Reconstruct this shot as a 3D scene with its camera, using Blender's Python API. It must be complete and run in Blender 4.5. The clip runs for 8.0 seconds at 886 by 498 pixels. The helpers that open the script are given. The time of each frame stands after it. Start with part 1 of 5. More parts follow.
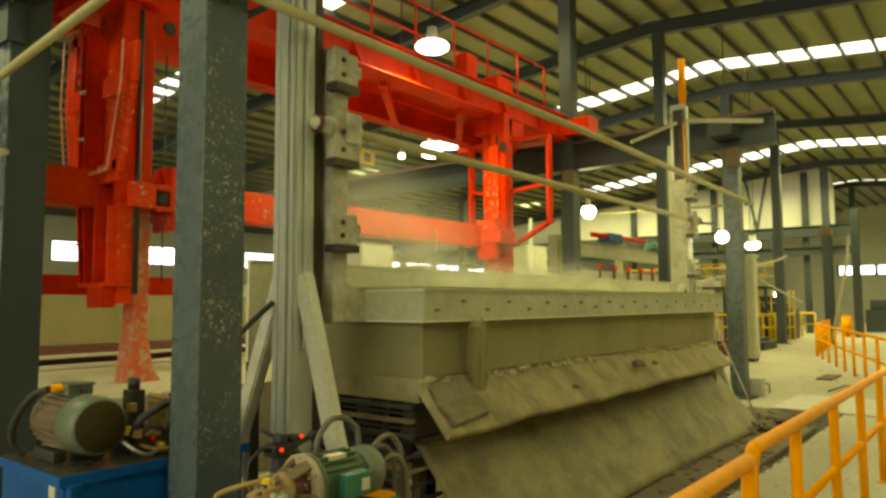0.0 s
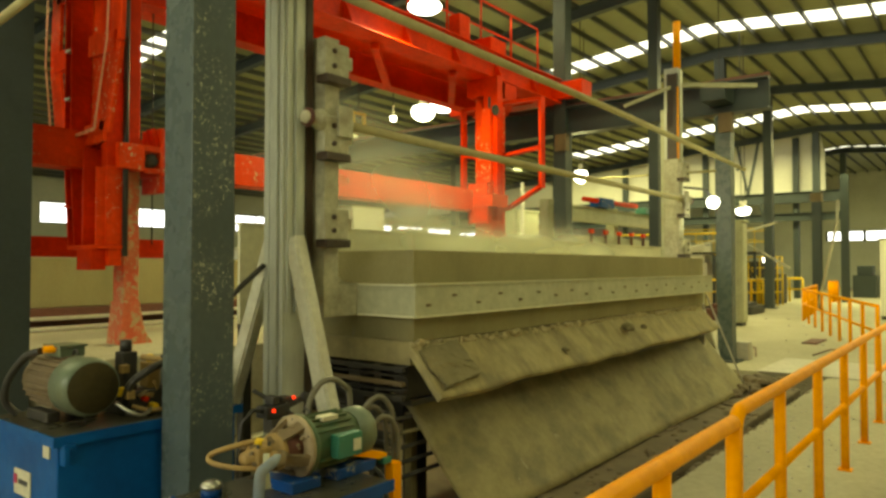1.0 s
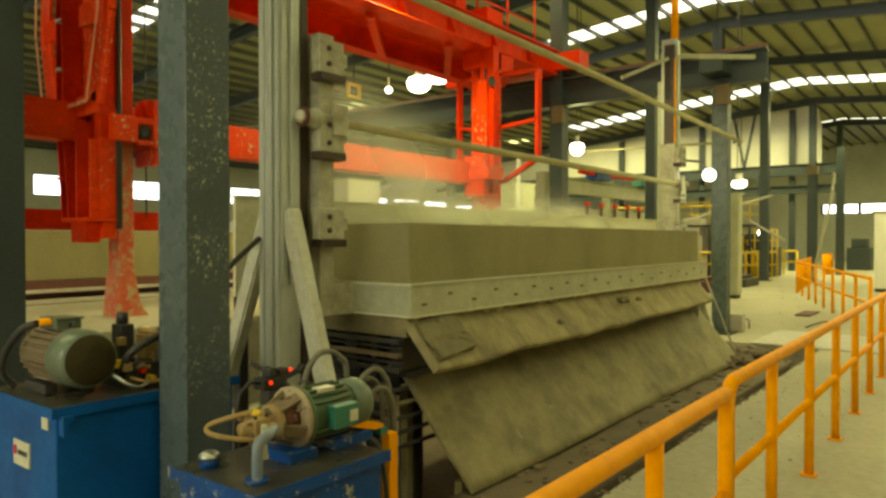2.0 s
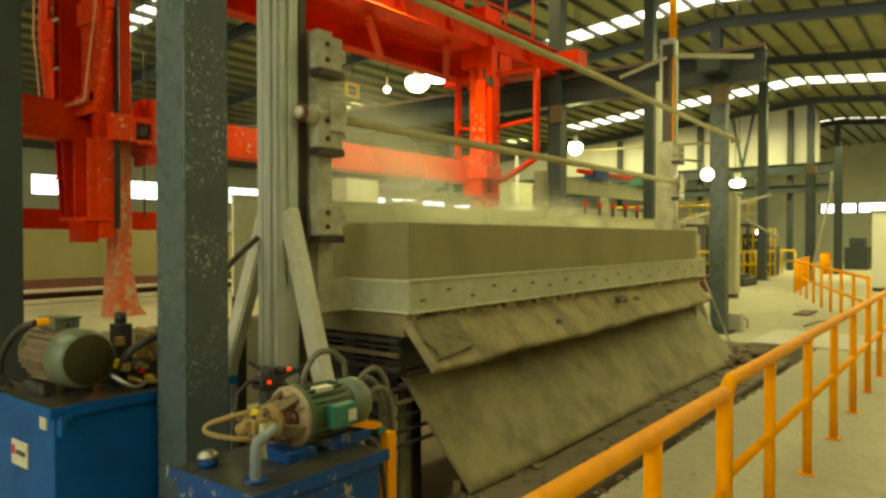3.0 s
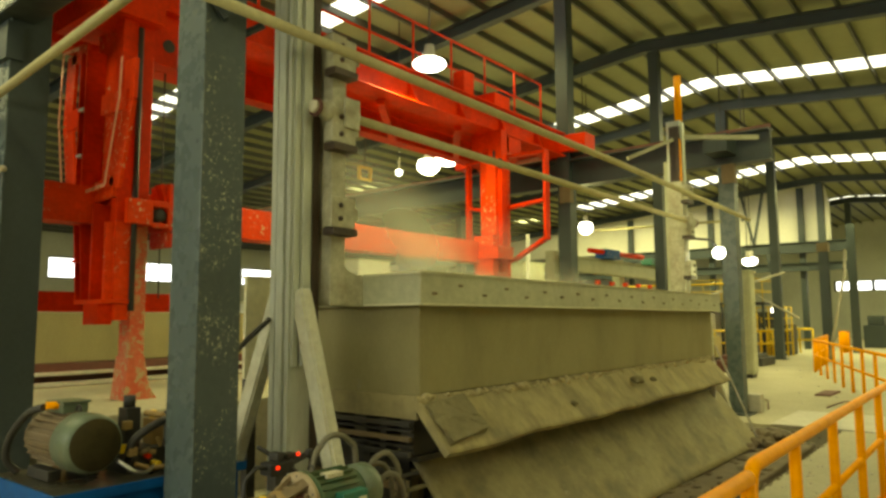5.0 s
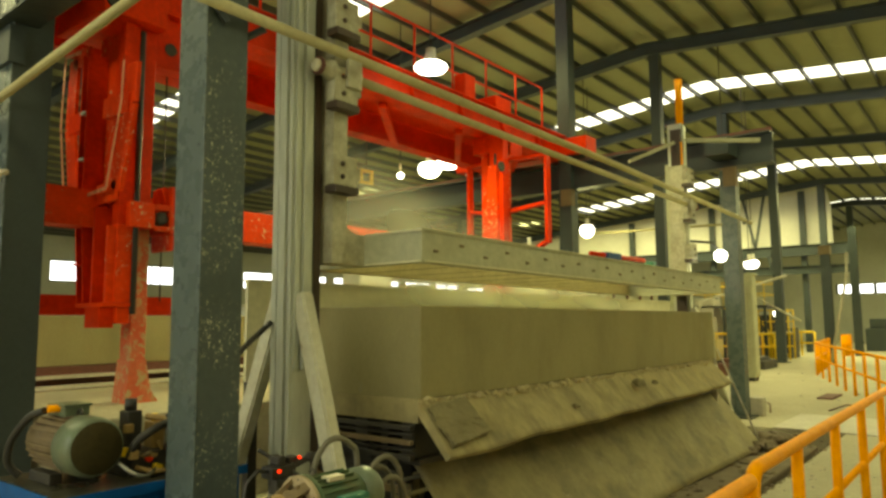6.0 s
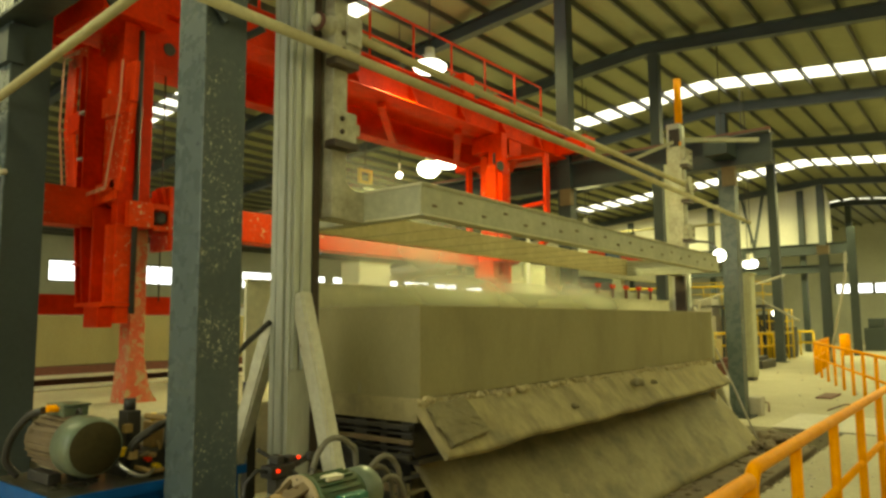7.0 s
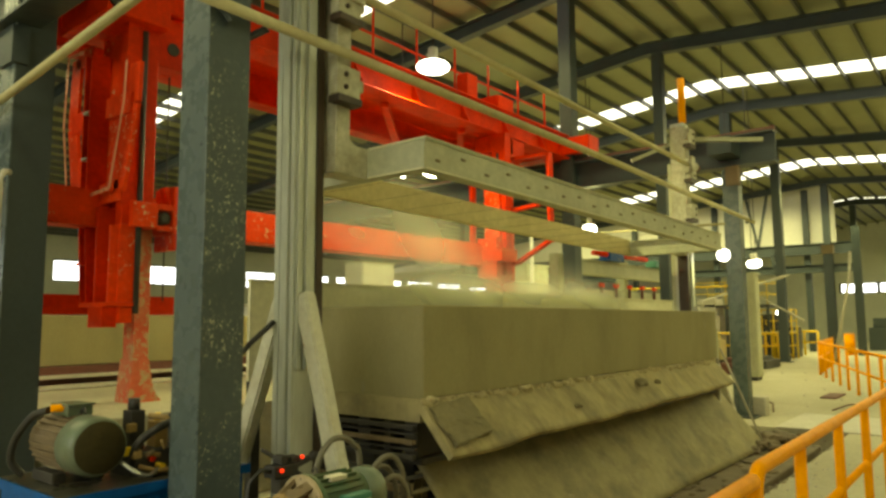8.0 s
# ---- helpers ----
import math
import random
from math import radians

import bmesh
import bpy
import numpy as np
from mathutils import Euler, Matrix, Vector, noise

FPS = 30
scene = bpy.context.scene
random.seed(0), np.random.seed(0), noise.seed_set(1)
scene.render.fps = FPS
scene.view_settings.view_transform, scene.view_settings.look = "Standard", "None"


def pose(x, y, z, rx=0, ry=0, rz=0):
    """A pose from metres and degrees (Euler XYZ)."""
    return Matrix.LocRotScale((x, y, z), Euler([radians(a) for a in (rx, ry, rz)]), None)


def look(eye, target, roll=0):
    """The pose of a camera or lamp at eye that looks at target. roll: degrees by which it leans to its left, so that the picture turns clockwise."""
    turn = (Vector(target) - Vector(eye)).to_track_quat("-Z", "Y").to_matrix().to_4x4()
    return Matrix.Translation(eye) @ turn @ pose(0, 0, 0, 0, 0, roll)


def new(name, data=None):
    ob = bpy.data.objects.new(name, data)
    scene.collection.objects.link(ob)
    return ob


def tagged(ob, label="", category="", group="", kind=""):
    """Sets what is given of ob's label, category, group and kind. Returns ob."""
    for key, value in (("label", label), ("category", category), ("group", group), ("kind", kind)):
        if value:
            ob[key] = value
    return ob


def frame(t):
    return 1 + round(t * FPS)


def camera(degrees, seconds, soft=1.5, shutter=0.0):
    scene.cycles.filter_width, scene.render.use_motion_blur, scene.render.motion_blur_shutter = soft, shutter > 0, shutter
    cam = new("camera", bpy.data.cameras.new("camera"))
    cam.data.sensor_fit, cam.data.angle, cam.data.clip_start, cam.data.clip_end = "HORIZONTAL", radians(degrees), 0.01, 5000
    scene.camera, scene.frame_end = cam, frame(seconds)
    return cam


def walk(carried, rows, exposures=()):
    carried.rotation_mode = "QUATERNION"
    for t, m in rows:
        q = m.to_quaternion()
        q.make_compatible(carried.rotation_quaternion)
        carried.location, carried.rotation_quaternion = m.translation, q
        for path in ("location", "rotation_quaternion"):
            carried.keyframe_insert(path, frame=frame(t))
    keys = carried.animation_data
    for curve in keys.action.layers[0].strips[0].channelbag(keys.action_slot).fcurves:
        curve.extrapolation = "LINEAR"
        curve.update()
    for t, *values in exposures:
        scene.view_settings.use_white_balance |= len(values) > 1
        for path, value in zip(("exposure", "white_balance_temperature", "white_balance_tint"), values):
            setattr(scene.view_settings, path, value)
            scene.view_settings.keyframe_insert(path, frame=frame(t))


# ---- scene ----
EYE = 1.65
cam = camera(65.0, 8.0, soft=2.8)
PATH = [
    (0, pose(0, 0, EYE, 94.44, 0.26, -51.11)),
    (0.5, pose(0, 0, EYE, 94.19, 0.16, -51.05)),
    (0.6, pose(0, 0, EYE, 93.90, 0.13, -51.20)),
    (0.7, pose(0, 0, EYE, 93.42, 0.10, -51.42)),
    (0.8, pose(0, 0, EYE, 92.72, 0.06, -51.55)),
    (0.9, pose(0, 0, EYE, 92.10, 0.03, -51.67)),
    (1, pose(0, 0, EYE, 91.46, 0.00, -51.82)),
    (1.1, pose(0, 0, EYE, 91.03, -0.01, -51.90)),
    (1.2, pose(0, 0, EYE, 90.53, -0.01, -51.95)),
    (1.3, pose(0, 0, EYE, 90.12, -0.02, -51.97)),
    (1.5, pose(0, 0, EYE, 89.48, -0.03, -52.05)),
    (1.7, pose(0, 0, EYE, 89.27, -0.02, -52.09)),
    (3, pose(0, 0, EYE, 89.17, 0.02, -52.29)),
    (3.5, pose(0, 0, EYE, 89.25, 0.02, -52.20)),
    (3.7, pose(0, 0, EYE, 89.60, 0.12, -52.27)),
    (3.8, pose(0, 0, EYE, 90.40, 0.16, -52.41)),
    (3.9, pose(0, 0, EYE, 91.08, 0.20, -52.42)),
    (4, pose(0, 0, EYE, 91.88, 0.26, -52.38)),
    (4.1, pose(0, 0, EYE, 92.57, 0.28, -52.29)),
    (4.2, pose(0, 0, EYE, 93.26, 0.29, -52.11)),
    (4.3, pose(0, 0, EYE, 93.80, 0.31, -51.97)),
    (4.5, pose(0, 0, EYE, 94.66, 0.34, -51.75)),
    (4.7, pose(0, 0, EYE, 95.38, 0.34, -51.48)),
    (5.8, pose(0, 0, EYE, 96.02, 0.37, -51.20)),
    (6, pose(0, 0, EYE, 96.03, 0.37, -51.20)),
    (6.5, pose(0, 0, EYE, 96.03, 0.37, -51.20)),
    (7, pose(0, 0, EYE, 96.00, 0.38, -51.28)),
    (7.5, pose(0, 0, EYE, 96.00, 0.40, -51.11)),
    (8, pose(0, 0, EYE, 95.99, 0.39, -51.00)),
]
walk(cam, PATH, exposures=[(0.0, 0.13, 7000, 4), (8.0, 0.13, 7000, 4)])

# ---------------------------------------------------------------- light
world = bpy.data.worlds.new("overcast")
scene.world = world
world.use_nodes = True
wn = world.node_tree.nodes
sky = wn.new("ShaderNodeTexSky")
sky.sky_type, sky.sun_disc = "NISHITA", False
sky.sun_elevation, sky.sun_rotation = radians(50), radians(120)
world.node_tree.links.new(sky.outputs["Color"], wn["Background"].inputs["Color"])
wn["Background"].inputs["Strength"].default_value = 0.1


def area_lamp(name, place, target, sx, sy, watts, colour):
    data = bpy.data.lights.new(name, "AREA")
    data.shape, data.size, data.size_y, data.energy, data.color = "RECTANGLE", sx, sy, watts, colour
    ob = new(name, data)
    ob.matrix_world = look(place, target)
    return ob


def point_lamp(name, place, watts, colour, radius=0.2):
    data = bpy.data.lights.new(name, "POINT")
    data.energy, data.color, data.shadow_soft_size = watts, colour, radius
    ob = new(name, data)
    ob.location = place
    return ob


DAY = (1.0, 0.95, 0.40)
BULB = (1.0, 0.96, 0.42)
# daylight that the translucent roof strips let in; some northern lamps run past them as added fill
for strip_x, strip_w in ((0.0, 260), (10.95, 600), (22.05, 860), (36.2, 1550), (49.0, 800)):
    for side in (-1, 1):
        y = 6.85 + side * 9.5
        z = 8.5 - 0.09 * 9.5
        area_lamp("roof_daylight", (strip_x, y, z), (strip_x, y, 0), 0.8, 17.5, strip_w * (0.65 if side < 0 and strip_x < 15 else 1.0), DAY)
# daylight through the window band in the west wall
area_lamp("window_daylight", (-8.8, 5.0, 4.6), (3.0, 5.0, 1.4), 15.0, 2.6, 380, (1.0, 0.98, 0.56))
# high-bay lamps, the small lamp by the guide post, and last an unseen added fill
for p, w in (((13.2, 11.0, 5.0), 190), ((10.95, 3.2, 2.4), 12), ((17.7, 9.0, 3.75), 120), ((1.5, -4.5, 6.0), 120)):
    point_lamp("high_bay_light", p, w, BULB)

# the shaded high-bay lamp before the crane girder
shaded = bpy.data.lights.new("shaded_lamp_light", "SPOT")
shaded.energy, shaded.color, shaded.spot_size, shaded.spot_blend, shaded.shadow_soft_size = 620, BULB, radians(164), 0.35, 0.15
new("shaded_lamp_light", shaded).location = (7.49, 6.22, 5.17)

# ---------------------------------------------------------------- materials
def material(name, colour, rough=0.6, metal=0.0, grain=30.0, spread=0.12, stain=(0.1, 0.09, 0.07), stain_amount=0.25,
             stain_scale=1.5, bump=0.15, chips=None, chip_amount=0.0, chip_scale=6.0, chip_cluster=0.0, rough_spread=0.15, stretch=(1, 1, 1), per_object=0.0, spec=0.5):
    m = bpy.data.materials.new(name)
    m.use_nodes = True
    nt = m.node_tree
    n, l = nt.nodes, nt.links
    b = n["Principled BSDF"]
    co = n.new("ShaderNodeTexCoord")
    mp = n.new("ShaderNodeMapping")
    mp.inputs["Scale"].default_value = stretch
    l.new(co.outputs["Object"], mp.inputs["Vector"])

    def noise_tex(scale, detail=5.0, rough_=0.6):
        t = n.new("ShaderNodeTexNoise")
        t.inputs["Scale"].default_value, t.inputs["Detail"].default_value, t.inputs["Roughness"].default_value = scale, detail, rough_
        l.new(mp.outputs["Vector"], t.inputs["Vector"])
        return t.outputs["Fac"]

    def ramp(src, a, bb):
        r = n.new("ShaderNodeMapRange")
        r.inputs["From Min"].default_value, r.inputs["From Max"].default_value = a, bb
        l.new(src, r.inputs["Value"])
        return r.outputs["Result"]

    def mix(fac, c1, c2):
        x = n.new("ShaderNodeMix")
        x.data_type = "RGBA"
        for s, v in ((x.inputs[0], fac), (x.inputs[6], c1), (x.inputs[7], c2)):
            if hasattr(v, "is_linked") or hasattr(v, "node"):
                l.new(v, s)
            else:
                s.default_value = v
        return x.outputs[2]

    lo = tuple(c * (1 - spread) for c in colour) + (1,)
    hi = tuple(min(1, c * (1 + spread)) for c in colour) + (1,)
    fine = noise_tex(grain, 6)
    col = mix(ramp(fine, 0.3, 0.7), lo, hi)
    if stain_amount > 0:
        big = ramp(noise_tex(stain_scale, 6, 0.65), 0.42, 0.75)
        sc = n.new("ShaderNodeMath")
        sc.operation = "MULTIPLY"
        sc.inputs[1].default_value = stain_amount
        l.new(big, sc.inputs[0])
        col = mix(sc.outputs[0], col, stain + (1,))
    if chips:
        c = ramp(noise_tex(chip_scale, 8, 0.75), 0.72 - chip_amount, 0.75 - chip_amount)
        if chip_cluster > 0:
            k = n.new("ShaderNodeMath")
            k.operation = "MULTIPLY"
            l.new(c, k.inputs[0])
            l.new(ramp(noise_tex(chip_cluster, 3, 0.5), 0.46, 0.56), k.inputs[1])
            c = k.outputs[0]
        col = mix(c, col, chips + (1,))
    if per_object > 0:
        oi = n.new("ShaderNodeObjectInfo")
        v = n.new("ShaderNodeHueSaturation")
        l.new(ramp(oi.outputs["Random"], 0, 1), v.inputs["Value"])
        v.inputs["Value"].default_value = 1
        mr = n.new("ShaderNodeMapRange")
        mr.inputs["To Min"].default_value, mr.inputs["To Max"].default_value = 1 - per_object, 1 + per_object
        l.new(oi.outputs["Random"], mr.inputs["Value"])
        l.new(mr.outputs["Result"], v.inputs["Value"])
        l.new(col, v.inputs["Color"])
        col = v.outputs["Color"]
    l.new(col, b.inputs["Base Color"])
    rr = n.new("ShaderNodeMapRange")
    rr.inputs["To Min"].default_value, rr.inputs["To Max"].default_value = max(0.05, rough - rough_spread), min(1, rough + rough_spread)
    l.new(noise_tex(grain * 0.3, 4), rr.inputs["Value"])
    l.new(rr.outputs["Result"], b.inputs["Roughness"])
    b.inputs["Metallic"].default_value = metal
    b.inputs["Specular IOR Level"].default_value = spec
    if bump > 0:
        bp = n.new("ShaderNodeBump")
        bp.inputs["Strength"].default_value, bp.inputs["Distance"].default_value = bump, 0.01
        l.new(fine, bp.inputs["Height"])
        l.new(bp.outputs["Normal"], b.inputs["Normal"])
    return m


def glow(name, colour, strength):
    m = bpy.data.materials.new(name)
    m.use_nodes = True
    b = m.node_tree.nodes["Principled BSDF"]
    b.inputs["Base Color"].default_value = (*colour, 1)
    b.inputs["Emission Color"].default_value = (*colour, 1)
    b.inputs["Emission Strength"].default_value = strength
    return m


M_FLOOR = material("dusty_concrete_floor", (0.42, 0.385, 0.26), 0.75, grain=14, stain=(0.24, 0.21, 0.13), stain_amount=0.5, stain_scale=0.6)
M_PIT = material("muddy_pit", (0.17, 0.13, 0.075), 0.8, grain=9, stain=(0.06, 0.045, 0.03), stain_amount=0.7, bump=0.3)
M_CAKE = material("aerated_concrete", (0.285, 0.250, 0.120), 0.9, grain=60, spread=0.07, stain=(0.185, 0.158, 0.072), stain_amount=0.7, stain_scale=2.0, bump=0.2, stretch=(1, 1, 0.45), chips=(0.27, 0.25, 0.16), chip_amount=0.09, chip_scale=5)
M_SLURRY = material("dried_concrete_slurry", (0.34, 0.285, 0.135), 0.85, grain=16, spread=0.16, stain=(0.10, 0.085, 0.05), stain_amount=0.85, stain_scale=3.4, bump=0.3, stretch=(1, 0.6, 0.6))
M_BROKEN = material("freshly_broken_concrete", (0.21, 0.18, 0.09), 0.95, grain=22, spread=0.18, stain=(0.12, 0.10, 0.05), stain_amount=0.7, stain_scale=5, bump=0.4)
M_CRUMB = material("pale_concrete_crumbs", (0.46, 0.39, 0.21), 0.95, grain=30, bump=0.5)
M_APRON = material("slurry_stained_steel", (0.28, 0.238, 0.110), 0.7, metal=0.0, grain=13, spread=0.13, stain=(0.075, 0.062, 0.034), stain_amount=0.85, stain_scale=2.3, bump=0.25, chips=(0.30, 0.265, 0.16), chip_amount=0.10, chip_scale=7)
M_FRAME = material("pale_grey_painted_steel", (0.44, 0.44, 0.29), 0.55, grain=18, stain=(0.26, 0.24, 0.16), stain_amount=0.5, stain_scale=2.5)
M_GUARD = material("limewashed_sheet", (0.66, 0.63, 0.42), 0.85, grain=16, stain=(0.5, 0.47, 0.3), stain_amount=0.5, stain_scale=1.2)
M_CARR = material("grimy_grey_steel", (0.45, 0.43, 0.30), 0.5, grain=20, spread=0.18, stain=(0.17, 0.13, 0.07), stain_amount=0.7, stain_scale=6)
M_GRILLE = material("dusty_fan_grille", (0.045, 0.036, 0.014), 0.85, spec=0.15, grain=40, stain=(0.085, 0.06, 0.02), stain_amount=0.5, stain_scale=8)
M_REAR = material("slurry_coated_beam", (0.58, 0.50, 0.25), 0.8, grain=16, stain=(0.34, 0.28, 0.13), stain_amount=0.5, stain_scale=2.2)
M_POST = material("light_grey_steel", (0.52, 0.54, 0.46), 0.4, metal=0.2, grain=22, stain=(0.25, 0.24, 0.18), stain_amount=0.4, stretch=(1, 1, 0.2))
M_BRACE = material("pale_brace_paint", (0.60, 0.59, 0.46), 0.5, grain=22, stain=(0.34, 0.26, 0.13), stain_amount=0.55, stain_scale=3.5, chips=(0.22, 0.12, 0.05), chip_amount=0.07, chip_scale=14)
M_RAIL = material("greasy_dark_steel", (0.035, 0.022, 0.013), 0.5, metal=0.0, grain=30, stain=(0.15, 0.08, 0.04), stain_amount=0.4)
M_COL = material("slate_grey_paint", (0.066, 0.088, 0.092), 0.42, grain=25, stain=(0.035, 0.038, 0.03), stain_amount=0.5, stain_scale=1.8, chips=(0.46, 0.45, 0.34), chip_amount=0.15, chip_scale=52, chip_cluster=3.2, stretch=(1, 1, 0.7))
# chip-free slate, lightened: light on the west flanges is put into the colour
M_COLLIT = material("lit_slate_paint", (0.075, 0.098, 0.098), 0.28, grain=25, stain=(0.10, 0.12, 0.12), stain_amount=0.4, stain_scale=2.2)
# slate of M_COL darkened; shade on dim columns and beams is in the colour
M_COLFAR = material("darkened_slate_paint", (0.034, 0.047, 0.048), 0.5, grain=25, stain=(0.018, 0.021, 0.02), stain_amount=0.4)
# the deep red blotches put the tone of shaded paint into the colour
M_RED = material("red_crane_paint", (0.72, 0.034, 0.001), 0.5, spec=0.12, grain=20, spread=0.14, stain=(0.26, 0.008, 0.002), stain_amount=0.7, stain_scale=1.4)
M_REDWORN = material("worn_red_paint", (0.78, 0.050, 0.003), 0.5, spec=0.14, grain=20, stain=(0.30, 0.014, 0.003), stain_amount=0.6, chips=(0.66, 0.46, 0.24), chip_amount=0.15, chip_scale=16, chip_cluster=1.6)
M_REDSCRAPED = material("scraped_red_paint", (0.70, 0.11, 0.045), 0.6, grain=24, stain=(0.50, 0.33, 0.17), stain_amount=0.9, stain_scale=2.0, chips=(0.55, 0.38, 0.2), chip_amount=0.20, chip_scale=12)
# worn edges of the mast wings, with the window light's highlight in the colour
M_EDGEGLINT = material("worn_edge_glint", (0.72, 0.34, 0.18), 0.3, metal=0.2, grain=20, stain=(0.7, 0.14, 0.04), stain_amount=0.4, stain_scale=3)
M_ORANGE = material("orange_yellow_paint", (1.0, 0.37, 0.0003), 0.5, spec=0.07, grain=18, spread=0.08, stain=(0.45, 0.13, 0.01), stain_amount=0.35, stain_scale=3, chips=(0.2, 0.11, 0.05), chip_amount=0.055, chip_scale=18)
M_PIPE = material("dusty_ochre_pipe", (0.42, 0.37, 0.17), 0.6, grain=24, stain=(0.25, 0.2, 0.09), stain_amount=0.5, stain_scale=3)
M_BLUE = material("blue_tank_paint", (0.0005, 0.085, 0.31), 0.5, spec=0.2, grain=18, spread=0.1, stain=(0.004, 0.03, 0.12), stain_amount=0.6, stain_scale=2.2)
M_BLUEWORN = material("chipped_blue_paint", (0.001, 0.058, 0.25), 0.45, spec=0.25, grain=18, stain=(0.02, 0.03, 0.06), stain_amount=0.6, stain_scale=2, chips=(0.30, 0.28, 0.20), chip_amount=0.15, chip_scale=9)
M_OILY = material("oily_dark_top", (0.035, 0.035, 0.025), 0.3, grain=14, stain=(0.12, 0.1, 0.06), stain_amount=0.5, stain_scale=3)
M_MOTOR = material("grey_green_motor", (0.12, 0.155, 0.10), 0.4, grain=25, stain=(0.16, 0.12, 0.06), stain_amount=0.4, stain_scale=4)
M_MOTORDUST = material("dust_caked_motor", (0.18, 0.13, 0.068), 0.75, grain=25, stain=(0.1, 0.07, 0.035), stain_amount=0.5, stain_scale=5)
M_GREEN = material("teal_green_motor", (0.055, 0.110, 0.055), 0.5, spec=0.3, grain=25, stain=(0.15, 0.115, 0.05), stain_amount=0.75, stain_scale=7)
M_TEAL = material("bright_teal_paint", (0.02, 0.16, 0.11), 0.5, grain=25, stain=(0.1, 0.12, 0.07), stain_amount=0.3)
M_BRASS = material("ochre_pump_casting", (0.34, 0.22, 0.07), 0.6, grain=25, stain=(0.14, 0.09, 0.04), stain_amount=0.5, stain_scale=6)
M_FLANGE = material("dusty_cast_flange", (0.36, 0.28, 0.17), 0.7, grain=25, stain=(0.14, 0.09, 0.05), stain_amount=0.6, stain_scale=9)
M_YELLOW = material("yellow_plastic", (0.80, 0.54, 0.008), 0.45, grain=25, stain_amount=0.2)
M_BLACK = material("black_rubber", (0.018, 0.017, 0.015), 0.5, grain=30, stain=(0.07, 0.06, 0.045), stain_amount=0.4)
M_HOSE = material("dusty_hose", (0.13, 0.12, 0.085), 0.65, grain=30, stain=(0.22, 0.19, 0.12), stain_amount=0.4)
M_DARK = material("dark_machinery", (0.03, 0.028, 0.024), 0.6, grain=20, stain=(0.09, 0.075, 0.05), stain_amount=0.5, stain_scale=3)
M_CHROME = material("polished_cap", (0.5, 0.5, 0.44), 0.3, metal=0.9, grain=20, stain_amount=0.15)
M_PLATE = material("pale_name_plate", (0.62, 0.58, 0.42), 0.5, grain=20, stain_amount=0.15)
M_WHITE = material("white_wall_panel", (0.72, 0.70, 0.60), 0.7, grain=6, spread=0.04, stain=(0.5, 0.47, 0.38), stain_amount=0.35, stain_scale=0.6)
M_WALL = material("grey_wall_cladding", (0.55, 0.56, 0.48), 0.7, grain=6, spread=0.05, stain=(0.28, 0.28, 0.23), stain_amount=0.4, stain_scale=0.4)
M_ROOF = material("roof_lining", (0.25, 0.255, 0.14), 0.75, grain=5, spread=0.05, stain=(0.19, 0.19, 0.1), stain_amount=0.3, stain_scale=0.4)
M_PURLIN = material("purlin_steel", (0.07, 0.075, 0.06), 0.6, grain=8, stain_amount=0.3)
M_RUST = material("rusty_rail_red", (0.13, 0.045, 0.03), 0.7, grain=14, stain=(0.05, 0.03, 0.025), stain_amount=0.5)
M_PALE = material("pale_dusty_steel", (0.5, 0.47, 0.38), 0.6, grain=14, stain=(0.3, 0.26, 0.2), stain_amount=0.4)
M_TEXT = material("dark_print", (0.05, 0.05, 0.06), 0.6, grain=30, stain_amount=0)
M_LOGO = material("magenta_print", (0.5, 0.04, 0.12), 0.6, grain=30, stain_amount=0)
G_SKY = glow("daylit_translucent_sheet", (1.0, 0.98, 0.86), 2.6)
G_LAMP = glow("lit_lamp_glass", (1.0, 0.99, 0.86), 9.0)
G_WIN = glow("daylit_window", (0.96, 0.97, 1.0), 3.2)
G_RED = glow("lit_red_indicator", (1.0, 0.03, 0.004), 1.6)


# ---------------------------------------------------------------- mesh helpers
def box(bm, x0, x1, y0, y1, z0, z1, bev=0.0):
    r = bmesh.ops.create_cube(bm, size=1.0)
    vs = r["verts"]
    for v in vs:
        v.co = Vector(((x0 + x1) / 2 + v.co.x * (x1 - x0), (y0 + y1) / 2 + v.co.y * (y1 - y0), (z0 + z1) / 2 + v.co.z * (z1 - z0)))
    if bev > 0:
        es = list({e for v in vs for e in v.link_edges})
        bmesh.ops.bevel(bm, geom=es, offset=bev, segments=2, profile=0.6, affect="EDGES")


def ring_frame(d):
    d = d.normalized()
    up = Vector((0, 0, 1)) if abs(d.z) < 0.9 else Vector((1, 0, 0))
    a = d.cross(up).normalized()
    return a, d.cross(a).normalized()


def tube(bm, pts, r, n=12, r_end=None, caps=True):
    pts = [Vector(p) for p in pts]
    rings, k = [], len(pts)
    prev = None
    for i, p in enumerate(pts):
        d = pts[min(i + 1, k - 1)] - pts[max(i - 1, 0)]
        a, b = ring_frame(d)
        if prev is not None:
            a = (prev - d.normalized() * prev.dot(d.normalized())).normalized()
            b = d.normalized().cross(a)
        prev = a
        rad = r if r_end is None else r + (r_end - r) * i / max(1, k - 1)
        rings.append([bm.verts.new(p + (a * math.cos(2 * math.pi * j / n) + b * math.sin(2 * math.pi * j / n)) * rad) for j in range(n)])
    for q, w in zip(rings, rings[1:]):
        for j in range(n):
            f = bm.faces.new((q[j], q[(j + 1) % n], w[(j + 1) % n], w[j]))
            f.smooth = True
    if caps:
        bm.faces.new(rings[0][::-1])
        bm.faces.new(rings[-1])


